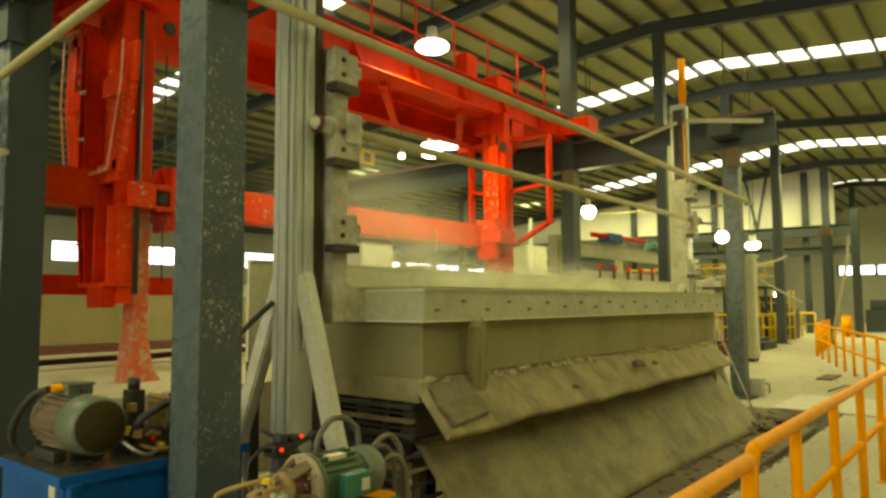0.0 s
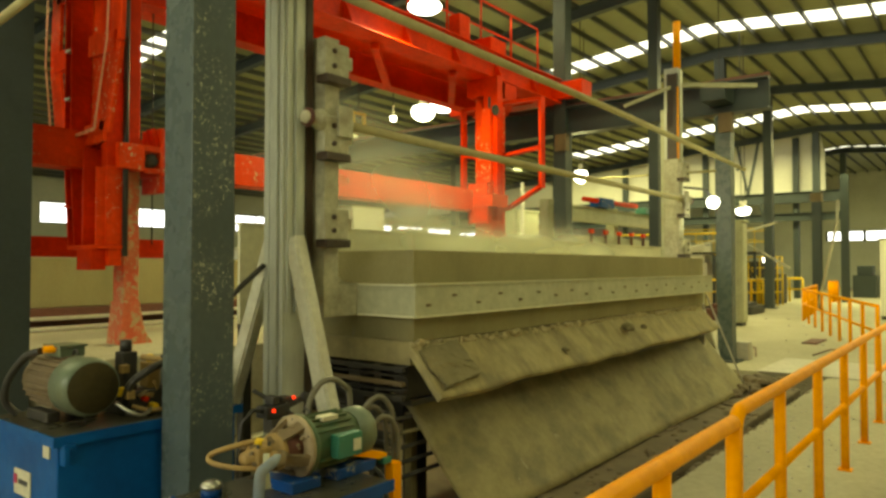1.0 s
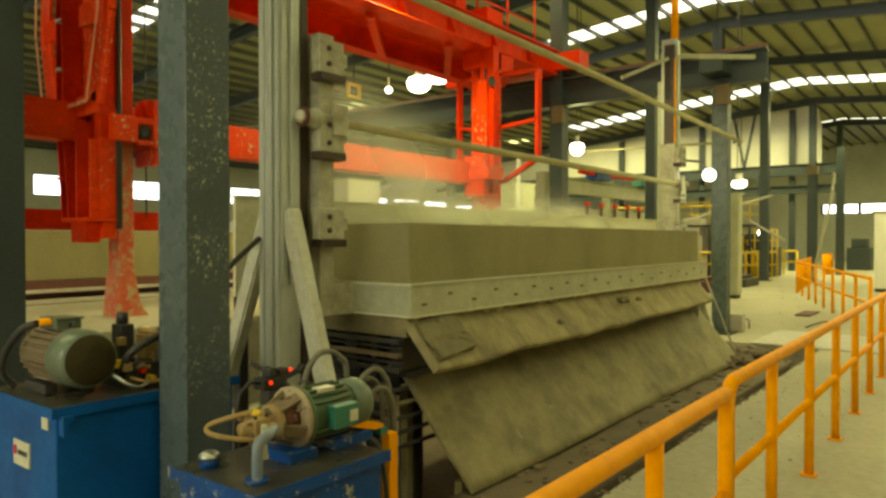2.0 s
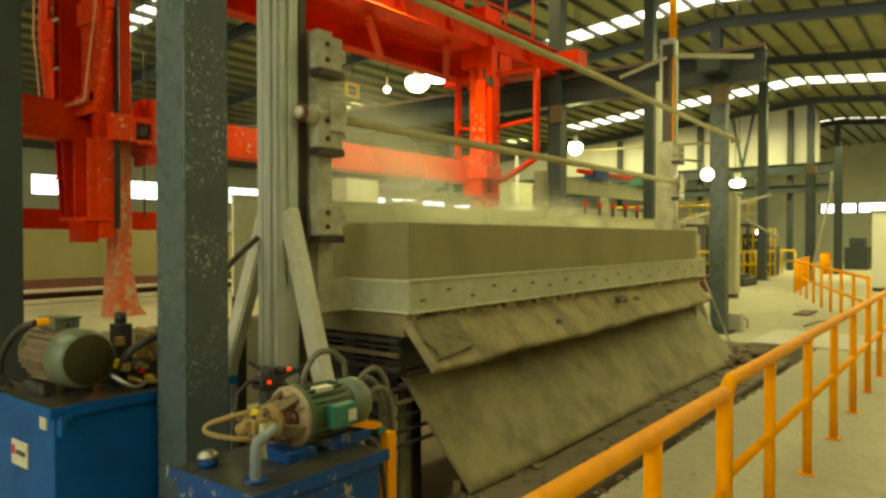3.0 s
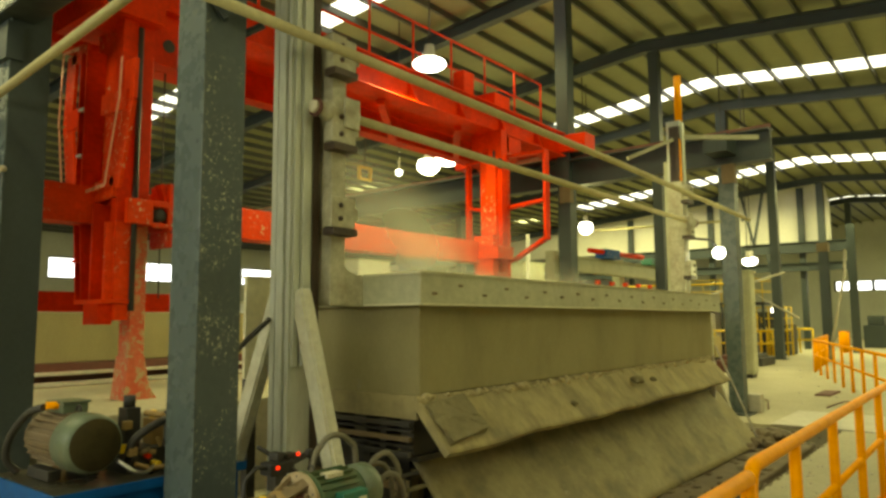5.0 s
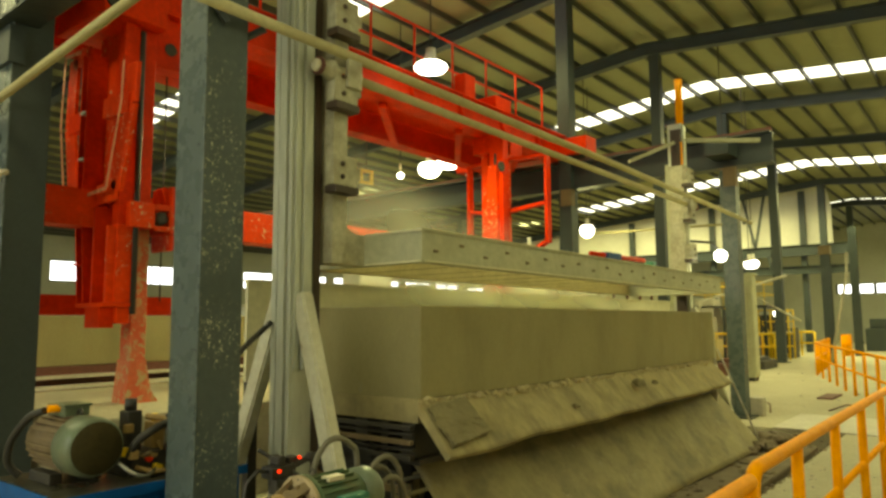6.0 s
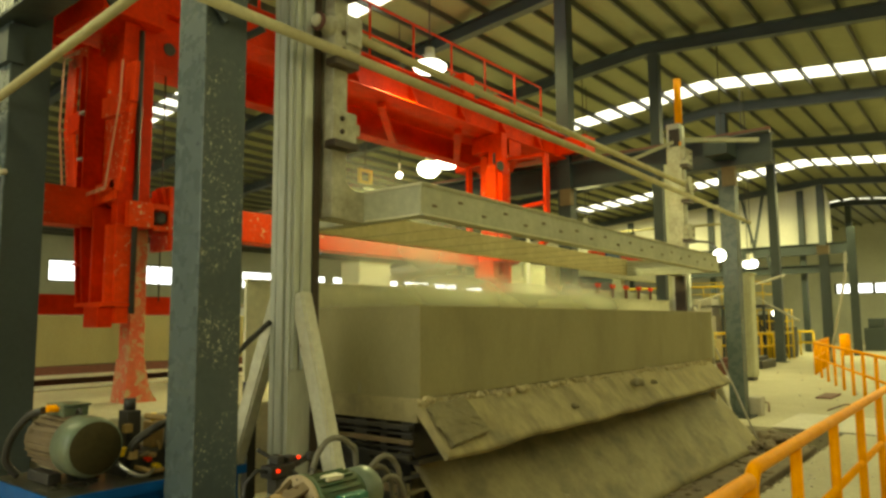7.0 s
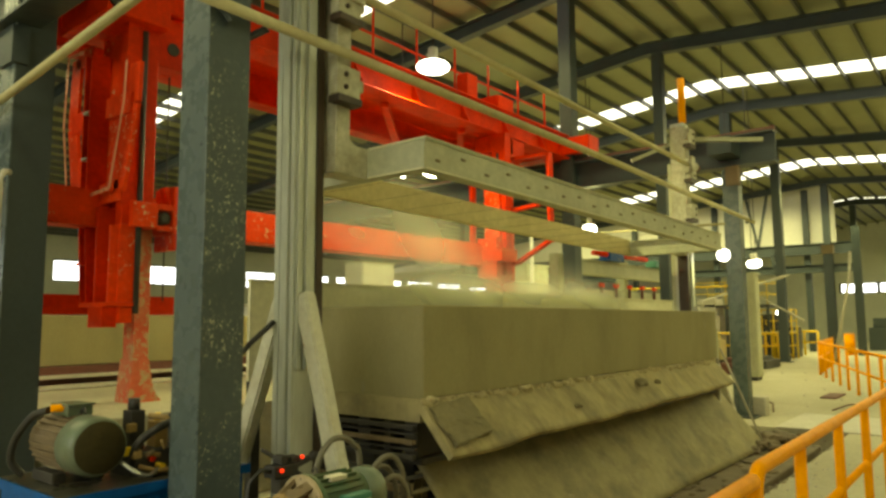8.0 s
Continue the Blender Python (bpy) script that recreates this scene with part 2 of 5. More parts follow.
def lathe(bm, a, d, profile, n=28):
    """Turn (distance along d, radius) pairs round the axis from a along d."""
    a, d = Vector(a), Vector(d).normalized()
    u, w = ring_frame(d)
    rings = []
    for s, r in profile:
        rings.append([bm.verts.new(a + d * s + (u * math.cos(2 * math.pi * j / n) + w * math.sin(2 * math.pi * j / n)) * max(r, 0.0005)) for j in range(n)])
    for q, p in zip(rings, rings[1:]):
        for j in range(n):
            f = bm.faces.new((q[j], q[(j + 1) % n], p[(j + 1) % n], p[j]))
            f.smooth = True
    bm.faces.new(rings[0][::-1])
    bm.faces.new(rings[-1])


def prism(bm, outline, axis, lo, hi):
    """Extrude an outline along an axis: axis x takes (y, z), y takes (x, z), z takes (x, y)."""
    def at(p, s):
        return {"x": (s, p[0], p[1]), "y": (p[0], s, p[1]), "z": (p[0], p[1], s)}[axis]
    a = [bm.verts.new(at(p, lo)) for p in outline]
    b = [bm.verts.new(at(p, hi)) for p in outline]
    k = len(outline)
    bm.faces.new(a[::-1])
    bm.faces.new(b)
    for i in range(k):
        bm.faces.new((a[i], a[(i + 1) % k], b[(i + 1) % k], b[i]))


def bar(bm, a, b, w, h, up=(0, 0, 1)):
    """A rectangular bar from a to b, w wide and h high."""
    a, b = Vector(a), Vector(b)
    d = (b - a).normalized()
    s = d.cross(Vector(up))
    s = s.normalized() if s.length > 1e-4 else Vector((1, 0, 0))
    t = s.cross(d).normalized()
    q = [[bm.verts.new(p + s * (i * w / 2) + t * (j * h / 2)) for i, j in ((-1, -1), (1, -1), (1, 1), (-1, 1))] for p in (a, b)]
    bm.faces.new(q[0][::-1])
    bm.faces.new(q[1])
    for i in range(4):
        bm.faces.new((q[0][i], q[0][(i + 1) % 4], q[1][(i + 1) % 4], q[1][i]))


def mesh_of(bm, name, mats):
    bmesh.ops.recalc_face_normals(bm, faces=bm.faces)
    me = bpy.data.meshes.new(name)
    bm.to_mesh(me)
    bm.free()
    for m in (mats if isinstance(mats, (list, tuple)) else [mats]):
        me.materials.append(m)
    return me


def part(name, bm, mat, parent, label=""):
    ob = new(name, mesh_of(bm, name, mat))
    ob.parent = parent
    if label:
        ob["label"] = label
    return ob


def single(name, bm, mat, label, category="", group="", kind=""):
    return tagged(new(name, mesh_of(bm, name, mat)), label, category, group, kind)


def thing(name, place, label, category, group=""):
    ob = new(name)
    ob.location = place
    return tagged(ob, label, category, group)


def B():
    return bmesh.new()


def boxes(*specs, bev=0.0):
    bm = B()
    for s in specs:
        box(bm, *s, bev=bev)
    return bm


def tubes(r, *paths, n=12):
    bm = B()
    for p in paths:
        tube(bm, p, r, n)
    return bm


def bars(*specs):
    bm = B()
    for s in specs:
        bar(bm, *s)
    return bm


def arc(c, r, a0, a1, u, w, k=10):
    c, u, w = Vector(c), Vector(u), Vector(w)
    return [c + u * (r * math.cos(radians(a0 + (a1 - a0) * i / k))) + w * (r * math.sin(radians(a0 + (a1 - a0) * i / k))) for i in range(k + 1)]

# ---------------------------------------------------------------- the hall
X0, X1, Y0, Y1 = -9.0, 62.0, -14.0, 38.0
RIDGE_Y, RIDGE_Z, FALL = 6.85, 9.07, 0.09
PIT = (2.95, 11.7, 1.92, 5.6)
# middle, half width and northern end of each translucent roof strip
STRIPS = ((0.0, 0.45, 30.0), (10.5, 0.38, 22.0), (22.05, 0.55, 14.0), (36.2, 0.85, 18.6), (49.0, 0.2, 16.0))


def roof_z(y):
    return RIDGE_Z - FALL * abs(y - RIDGE_Y)


def floor():
    bm = B()
    a, b, c, d = PIT
    for s in ((X0, a, Y0, Y1), (b, X1, Y0, Y1), (a, b, Y0, c), (a, b, d, Y1)):
        box(bm, *s, -0.6, 0.0)
    single("floor", bm, M_FLOOR, "dusty pale concrete factory floor, stained and littered", "floor", kind="structure")
    single("pit_floor", boxes((a - 0.1, b + 0.1, c - 0.1, d + 0.1, -0.7, -0.42)), M_PIT, "dark muddy floor of the machine pit", "pit", kind="structure")


def walls():
    for name, s in (("wall_south", (X0, X1, Y0 - 0.2, Y0, 0, 7.2)), ("wall_east", (X1, X1 + 0.2, Y0, Y1, 0, 3.65)), ("wall_east_upper", (X1, X1 + 0.2, Y0, Y1, 4.42, 9.2)), ("wall_east_north", (X1, X1 + 0.2, 10.2, Y1, 3.65, 4.42)), ("wall_east_south", (X1, X1 + 0.2, Y0, -8.0, 3.65, 4.42)),
                    ("wall_west", (X0 - 0.2, X0, Y0, Y1, 0, 3.2)), ("wall_west_upper", (X0 - 0.2, X0, Y0, Y1, 6.0, 9.2)), ("wall_west_south", (X0 - 0.2, X0, Y0, -3.0, 3.2, 6.0)), ("wall_west_north", (X0 - 0.2, X0, 13.0, Y1, 3.2, 6.0))):
        single(name, boxes(s), M_WALL, "light grey corrugated steel factory wall", "wall", kind="structure")
    # north wall, with a band of windows
    bm = boxes((X0, X1, Y1, Y1 + 0.2, 0, 3.9), (X0, X1, Y1, Y1 + 0.2, 5.0, 6.5))
    for i in range(19):
        x = X0 + i * 3.9
        box(bm, x, x + 0.7, Y1, Y1 + 0.2, 3.9, 5.0)
    single("wall_north", bm, M_WALL, "light grey steel wall with a band of high windows", "wall", kind="structure")
    for i in range(18):
        x = X0 + i * 3.9 + 0.7
        w = thing("window_%d" % (i + 1), (x, Y1 + 0.1, 3.9), "bright daylit factory window in a steel wall", "window", "north windows")
        w["kind"] = "structure"
        part("window_frame", boxes((0, 3.2, -0.06, 0.06, 0, 0.06), (0, 3.2, -0.06, 0.06, 1.04, 1.1), (0, 0.05, -0.06, 0.06, 0.06, 1.04),
                                   (3.15, 3.2, -0.06, 0.06, 0.06, 1.04), (1.58, 1.63, -0.06, 0.06, 0.06, 1.04)), M_COLFAR, w)
        part("pane", boxes((0.05, 1.58, -0.01, 0.01, 0.06, 1.04)), G_WIN, w)
        part("pane", boxes((1.63, 3.15, -0.01, 0.01, 0.06, 1.04)), G_WIN, w)

    for i in range(5):
        w = thing("window_%d" % (i + 50), (X0 - 0.1, -3.0 + i * 3.2, 3.2), "bright daylit window in the west wall", "window", "west windows")
        w["kind"] = "structure"
        part("pane", boxes((-0.01, 0.01, 0.06, 3.14, 0.06, 2.74)), G_WIN, w)
        part("window_frame", boxes((-0.06, 0.06, 0, 0.06, 0, 2.8), (-0.06, 0.06, 3.14, 3.2, 0, 2.8), (-0.06, 0.06, 0.06, 3.14, 0, 0.06), (-0.06, 0.06, 0.06, 3.14, 2.74, 2.8)), M_COLFAR, w)


def roof():
    bm = B()
    edges = [X0]
    for s, half, north in STRIPS:
        edges += [s - half, s + half]
        prism(bm, [(Y1, roof_z(Y1)), (north, roof_z(north)), (north, roof_z(north) + 0.1), (Y1, roof_z(Y1) + 0.1)], "x", s - half, s + half)
    edges.append(X1)
    for i in range(0, len(edges), 2):
        for ye in (Y0, Y1):
            prism(bm, [(ye, roof_z(ye)), (RIDGE_Y, RIDGE_Z), (RIDGE_Y, RIDGE_Z + 0.1), (ye, roof_z(ye) + 0.1)], "x", edges[i], edges[i + 1])
    sheet_faces = len(bm.faces)
    step, y = 0.81, RIDGE_Y + 0.4
    ys = []
    while y < Y1:
        ys.append(y)
        y += step
    y = RIDGE_Y - 0.4
    while y > Y0:
        ys.append(y)
        y -= step
    for y in ys:
        z = roof_z(y)
        box(bm, X0, X1, y - 0.03, y + 0.03, z - 0.16, z - 0.005)
    bm.faces.ensure_lookup_table()
    for f in bm.faces[sheet_faces:]:
        f.material_index = 1
    single("ceiling", bm, [M_ROOF, M_PURLIN], "yellowish roof lining on dark steel purlins", "ceiling", kind="structure")
    for s, half, north in STRIPS:
        for ye in (Y0, north):
            bm = B()
            prism(bm, [(ye, roof_z(ye) + 0.03), (RIDGE_Y, RIDGE_Z + 0.03), (RIDGE_Y, RIDGE_Z + 0.07), (ye, roof_z(ye) + 0.07)], "x", s - half, s + half)
            single("skylight", bm, G_SKY, "bright translucent roof light strip between purlins", "skylight", "roof lights", "structure")
    for x in (-3.0, 2.4, 7.4, 12.68, 17.05, 23.6, 29.8, 39.6, 48.0):
        for sgn, ye in ((-1, Y0), (1, Y1)):
            bm = B()
            for lo, hi, w in ((0.20, 0.23, 0.11), (0.23, 0.50, 0.012), (0.50, 0.53, 0.11)):
                prism(bm, [(ye, roof_z(ye) - hi), (RIDGE_Y, RIDGE_Z - hi), (RIDGE_Y, RIDGE_Z - lo), (ye, roof_z(ye) - lo)], "x", x - w, x + w)
            single("roof_beam", bm, M_COLFAR, "dark grey steel roof beam carrying the purlins", "beam", "roof beams", "structure")


def steel_column(x, y, size, height, mat, label, cap_z=None, group="hall columns"):
    t = thing("steel_column", (x, y, 0), label, "column", group)
    h = size / 2
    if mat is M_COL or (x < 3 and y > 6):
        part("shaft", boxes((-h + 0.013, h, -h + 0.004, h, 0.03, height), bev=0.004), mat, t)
        # the lit west face is a thin plate in the lightened slate
        part("flange", boxes((-h, -h + 0.012, -h, h, 0.03, height), bev=0.003), M_COLLIT, t, "clean slate grey column flange, painted lighter as its lit side")
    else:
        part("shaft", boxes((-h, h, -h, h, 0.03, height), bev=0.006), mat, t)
    part("base_plate", boxes((-h - 0.1, h + 0.1, -h - 0.1, h + 0.1, 0.0, 0.03)), M_COLFAR, t)
    if cap_z:
        # the left columns' brackets take the darkened slate for the dim corner
        part("bracket", boxes((-h - 0.04, -h + 0.10, -h - 0.03, h - 0.06, cap_z - 0.34, cap_z - 0.001)), M_MOTORDUST if x > 5 else M_COLFAR, t)
    return t


floor()
walls()
roof()
steel_column(2.32, 3.64, 0.285, 4.3, M_COL, "slate grey steel column with chipped and splashed paint", 4.3, "runway columns")
# this column's shadow is put into its colour by the darkened slate
steel_column(2.42, 6.85, 0.34, 8.53, M_COLFAR, "slate grey steel column, its shadow put in as darker slate", 4.3, "runway columns")
steel_column(12.68, 3.64, 0.25, 4.3, M_COL, "dark slate grey worn steel column beside the cutting machine", 4.34, "runway columns")
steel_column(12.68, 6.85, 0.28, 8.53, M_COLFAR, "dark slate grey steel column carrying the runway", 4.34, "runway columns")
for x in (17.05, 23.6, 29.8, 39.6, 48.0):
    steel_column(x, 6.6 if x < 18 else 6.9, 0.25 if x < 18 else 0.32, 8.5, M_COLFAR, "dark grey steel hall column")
for x in (18.0, 29.0, 40.0):
    for y in (22.0,):
        steel_column(x, y, 0.35, 7.0, M_COLFAR, "dark grey steel hall column in the next bay")


def runway(x):
    t = thing("runway_beam", (x, 0, 4.34), "dark steel crane runway girder on columns", "beam", "runway beams")
    part("web", boxes((-0.02, 0.02, 2.9, 20.0, 0.03, 0.52)), M_COLFAR, t)
    part("bottom_flange", boxes((-0.15, 0.15, 2.9, 20.0, 0.0, 0.03)), M_COLFAR, t)
    part("top_flange", boxes((-0.15, 0.15, 2.9, 20.0, 0.52, 0.55)), M_COLFAR, t)
    part("rail", boxes((-0.035, 0.035, 2.9, 20.0, 0.55, 0.63)), M_RUST, t, "rusty crane rail")


runway(12.68)
runway(2.3)

# ---------------------------------------------------------------- cutting machine
CX0, CX1, CY0, CY1, CZ0, CZ1 = 3.58, 9.62, 3.07, 4.27, 1.14, 1.765


def lumpy_grid(bm, p, nu, nv, amp, scale, seed=0.0):
    """A relief sheet over p(u, v), which gives a point and a normal."""
    g = []
    for i in range(nu + 1):
        row = []
        for j in range(nv + 1):
            c, nrm = p(i / nu, j / nv)
            c = Vector(c)
            k = noise.noise(c * scale + Vector((seed, 0, 0)))
            row.append(bm.verts.new(c + Vector(nrm) * (amp * k)))
        g.append(row)
    for i in range(nu):
        for j in range(nv):
            f = bm.faces.new((g[i][j], g[i + 1][j], g[i + 1][j + 1], g[i][j + 1]))
            f.smooth = True
    return g


def lump(bm, c, r, squash=0.7, seed=0):
    rs = bmesh.ops.create_icosphere(bm, subdivisions=2, radius=1.0)
    for v in rs["verts"]:
        k = 1 + 0.45 * noise.noise(v.co * 1.6 + Vector((seed * 3.1, seed * 1.7, 0)))
        v.co = Vector((c[0] + v.co.x * r * k, c[1] + v.co.y * r * k * 0.8, c[2] + v.co.z * r * k * squash))


def cake():
    bm = boxes((CX0, CX1, CY0, CY1, CZ0, CZ1), bev=0.008)
    single("concrete_cake", bm, M_CAKE, "damp grey-brown block of green aerated concrete on the cutting bed", "concrete block")


def bed():
    t = thing("cutting_bed", (0, 0, 0), "slurry-stained steel cutting bed on dark beams in the pit", "machine")
    part("bed_plate", boxes((CX0 - 0.01, CX1 + 0.02, CY0 + 0.02, CY1, 0.98, CZ0), bev=0.006), M_SLURRY, t)
    for y in (3.2, 3.65, 4.1):
        part("bed_beam", boxes((CX0 + 0.02, CX1, y - 0.06, y + 0.06, 0.74, 0.979), (CX0 + 0.02, CX1, y - 0.1, y + 0.1, 0.70, 0.74)), M_DARK, t)
    for i in range(7):
        x = CX0 + 0.25 + i * 0.92
        part("crossbar", boxes((x - 0.05, x + 0.05, 3.34, 4.3, 0.52, 0.699)), M_DARK, t)
        for y in (3.25, 4.1):
            part("leg", boxes((x - 0.05, x + 0.05, y - 0.05, y + 0.05, -0.42, 0.52)), M_DARK, t)


def bed_drive():
    """Rollers, pipes and rails that show in the dark under the bed."""
    t = thing("bed_drive", (0, 0, 0), "dark greasy rollers and pipes under the cutting bed", "machine")
    for i in range(5):
        z = 0.22 + i * 0.1
        part("pipe", tubes(0.016, [(3.45, 3.16, z), (9.4, 3.16, z)], n=8), M_APRON if i == 3 else M_DARK, t)
    for i in range(6):
        x = 3.5 + 0.14 * i
        part("end_bar", boxes((x, x + 0.03, 3.35 + 0.1 * (i % 3), 3.40 + 0.1 * (i % 3), 0.1, 0.69)), M_DARK, t)
    for i, (z, h) in enumerate(((0.66, 0.03), (0.56, 0.045), (0.47, 0.02), (0.38, 0.05), (0.28, 0.025), (0.18, 0.04), (0.08, 0.03))):
        part("cross_angle", boxes((3.40, 3.44, 3.1, 4.2, z, z + h), bev=0.004), M_MOTORDUST if i in (1, 3) else M_DARK, t)
    for i, (z, h) in enumerate(((0.745, 0.035), (0.80, 0.02), (0.845, 0.03), (0.90, 0.018), (0.94, 0.03))):
        part("end_bar", boxes((3.50 + 0.02 * (i % 2), 3.54 + 0.02 * (i % 2), 3.10, 4.25, z, z + h), bev=0.004), M_MOTORDUST if i == 2 else M_DARK, t)
    for y in (3.34, 3.88):
        part("end_hanger", boxes((3.545, 3.559, y, y + 0.06, 0.70, 0.978)), M_DARK, t)
    for y in (3.25, 3.9):
        bm = B()
        lathe(bm, (3.46, y, 0.55), (1, 0, 0), [(0, 0.04), (0.01, 0.11), (0.07, 0.11), (0.08, 0.04)], n=20)
        part("roller", bm, M_DARK, t)


bed_drive()


def ledge():
    t = thing("scrap_ledge", (0, 0, 0), "sloping slurry-caked steel ledge under the concrete block", "machine")
    a, b = CX0 - 0.06, 9.42
    top, low = (CY0 - 0.005, 1.135), (2.79, 0.83)
    nrm = Vector((0, -0.74, 0.67))
    bm = B()

    def p(u, v):
        edge = 0.035 * noise.noise(Vector((u * 9, 3.3, 0))) * v + (0.05 * (1 - u) - 0.02) * v
        return (a + (b - a) * u, top[0] + (low[0] - top[0]) * v - edge * 0.5, top[1] + (low[1] - top[1]) * v - edge), nrm
    up = lumpy_grid(bm, p, 120, 10, 0.014, 6.0)

    def q(u, v):
        c, n_ = p(u, v)
        return Vector(c) - Vector(nrm) * 0.045, n_
    dn = lumpy_grid(bm, q, 120, 10, 0.006, 6.0)
    for i in range(120):
        bm.faces.new((up[i][10], up[i + 1][10], dn[i + 1][10], dn[i][10]))
        bm.faces.new((up[i][0], dn[i][0], dn[i + 1][0], up[i + 1][0]))
    for k in (0, 120):
        for j in range(10):
            bm.faces.new((up[k][j], up[k][j + 1], dn[k][j + 1], dn[k][j]))
    part("ledge_plate", bm, M_SLURRY, t)
    bm = B()
    random.seed(4)
    for i in range(420):
        u = random.random()
        x = a + (b - a) * u
        if noise.noise(Vector((x * 5.0, 1.7, 0.4))) < -0.12 and i % 5:
            continue
        r = random.uniform(0.007, 0.02) * (1 if random.random() < 0.8 else 1.9)
        lump(bm, (x, top[0] - 0.010 - random.random() * 0.03, top[1] - random.random() * 0.04), r, 0.75, i)
    o = part("crumb_ridge", bm, M_CRUMB, t, "pale ridge of concrete crumbs")
    o["kind"] = "stuff"
    for x in (4.2, 5.6, 7.0, 8.4, 9.2):
        part("ledge_bracket", bars(((x, 3.12, 1.06), (x, 3.12, 0.96), 0.04, 0.05)), M_DARK, t)


def apron():
    t = thing("chute_apron", (0, 0, 0), "large sloping steel chute plate coated in grey slurry", "machine")
    a, b = 3.66, 9.95
    top, low = (3.24, 0.76), (2.6, 0.0)
    nrm = Vector((0, -0.765, 0.645))
    bm = B()

    def p(u, v):
        x = a + (b - a) * u
        y = top[0] + (low[0] - top[0]) * v
        z = top[1] + (low[1] - top[1]) * v
        sag = 0.02 * math.sin(u * 9.0) * v
        return (x, y - sag, z + sag * 0.3), nrm
    up = lumpy_grid(bm, p, 80, 14, 0.012, 3.5, 5.0)

    def q(u, v):
        c, n_ = p(u, v)
        return Vector(c) - nrm * 0.02, n_
    dn = lumpy_grid(bm, q, 80, 14, 0.012, 3.5, 5.0)
    for i in range(80):
        bm.faces.new((up[i][14], up[i + 1][14], dn[i + 1][14], dn[i][14]))
        bm.faces.new((up[i][0], dn[i][0], dn[i + 1][0], up[i + 1][0]))
    for k in (0, 80):
        for j in range(14):
            bm.faces.new((up[k][j], up[k][j + 1], dn[k][j + 1], dn[k][j]))
    part("chute_plate", bm, M_APRON, t)
    for x in (3.75, 5.3, 6.9, 8.5, 9.8):
        part("chute_support", bars(((x, 3.24, -0.42), (x, 3.24, 0.62), 0.06, 0.06), ((x, 2.76, -0.42), (x, 2.76, 0.03), 0.06, 0.06)), M_SLURRY if x < 4 else M_DARK, t)
    part("edge_rod", tubes(0.014, [(9.72, 3.06, 1.27), (9.83, 2.72, 0.34), (9.95, 2.62, 0.0)], n=8), M_PALE, t, "thin pale steel rod along the end")
    part("end_plate", boxes((9.66, 9.70, 3.07, 3.5, 0.1, 1.14)), M_PALE, t)


def debris():
    random.seed(11)
    bm = B()
    for i in range(90):
        x, y = random.uniform(3.0, 11.6), random.uniform(1.95, 2.6)
        lump(bm, (x, y, -0.42 + random.uniform(0.0, 0.05)), random.uniform(0.02, 0.09), 0.5, i)
    for i in range(40):
        x = random.gauss(10.2, 0.45)
        y = random.gauss(2.62, 0.16)
        lump(bm, (x, y, 0.10 - abs(x - 10.2) * 0.12 - abs(y - 2.62) * 0.2), random.uniform(0.05, 0.15), 0.55, i + 200)
    for i in range(170):
        x = random.uniform(3.0, 11.6)
        lump(bm, (x, 1.93 + 0.05 * noise.noise(Vector((x * 1.3, 0, 0))) + random.uniform(-0.03, 0.03), -0.004), random.uniform(0.01, 0.035), 0.4, i + 400)
    for i in range(120):
        x = random.uniform(3.0, 11.4)
        lump(bm, (x, random.uniform(2.1, 2.62), -0.02), random.uniform(0.02, 0.07), 0.35, i + 700)
    single("pit_debris", bm, M_PIT, "wet heap of concrete crumbs on the pit floor", "debris", kind="stuff")


def pit_cover():
    t = thing("pit_channel", (0, 0, 0), "muddy concrete sill along the pit edge", "sill")
    part("sill", boxes((2.95, 10.55, 2.06, 2.74, -0.42, -0.025), bev=0.03), M_PIT, t)


cake()
bed()
ledge()
apron()
debris()
pit_cover()


def guide_post(x, flip, group="guide posts"):
    """The fixed post on which the wire frame rides; flip is the side on which the carriage runs."""
    t = thing("guide_post", (x, 3.67, 0), "pale grey ribbed steel guide post with sloping braces", "post", group)
    t.scale = (flip, 1, 1)
    part("post_core", boxes((-0.11, 0.055, -0.08, 0.12, 0.02, 4.6), bev=0.005), M_POST, t)
    for y0, y1, d in ((-0.08, -0.045, 0.022), (-0.025, 0.045, 0.030), (0.07, 0.12, 0.016)):
        part("rib", boxes((-0.11 - d, -0.111, y0, y1, 0.05, 4.58), bev=0.004), M_POST, t)
    for u0, u1, d in ((-0.11, -0.07, 0.018), (-0.045, 0.015, 0.028)):
        part("rib", boxes((u0, u1, -0.081 - d, -0.0805, 1.35, 4.58), bev=0.004), M_POST, t)
    part("guide_rail", boxes((0.056, 0.112, -0.09, 0.06, 0.4, 4.5)), M_RAIL, t, "dark greasy guide rail")
    part("base_plate", boxes((-0.3, 0.3, -0.35, 0.6, 0.0, 0.03)), M_FRAME, t)
    for y1 in (0.86, -0.66):
        s = 1 if y1 > 0 else -1
        bm = B()
        bar(bm, (-0.05, s * 0.10, 1.84), (-0.05, y1, 0.03), 0.12, 0.095, up=(1, 0, 0))
        bmesh.ops.bevel(bm, geom=bm.edges[:], offset=0.012, segments=2, affect="EDGES")
        part("brace", bm, M_BRACE, t)
    part("cylinder", tubes(0.055, [(-0.02, -0.05, 4.61), (-0.02, -0.05, 5.3)], n=16), M_ORANGE, t, "orange hydraulic cylinder")
    if flip < 0:
        part("cylinder_rod", boxes((0.07, 0.11, -0.105, -0.091, 3.0, 4.3)), M_ORANGE, t, "orange strip in the post's slot")
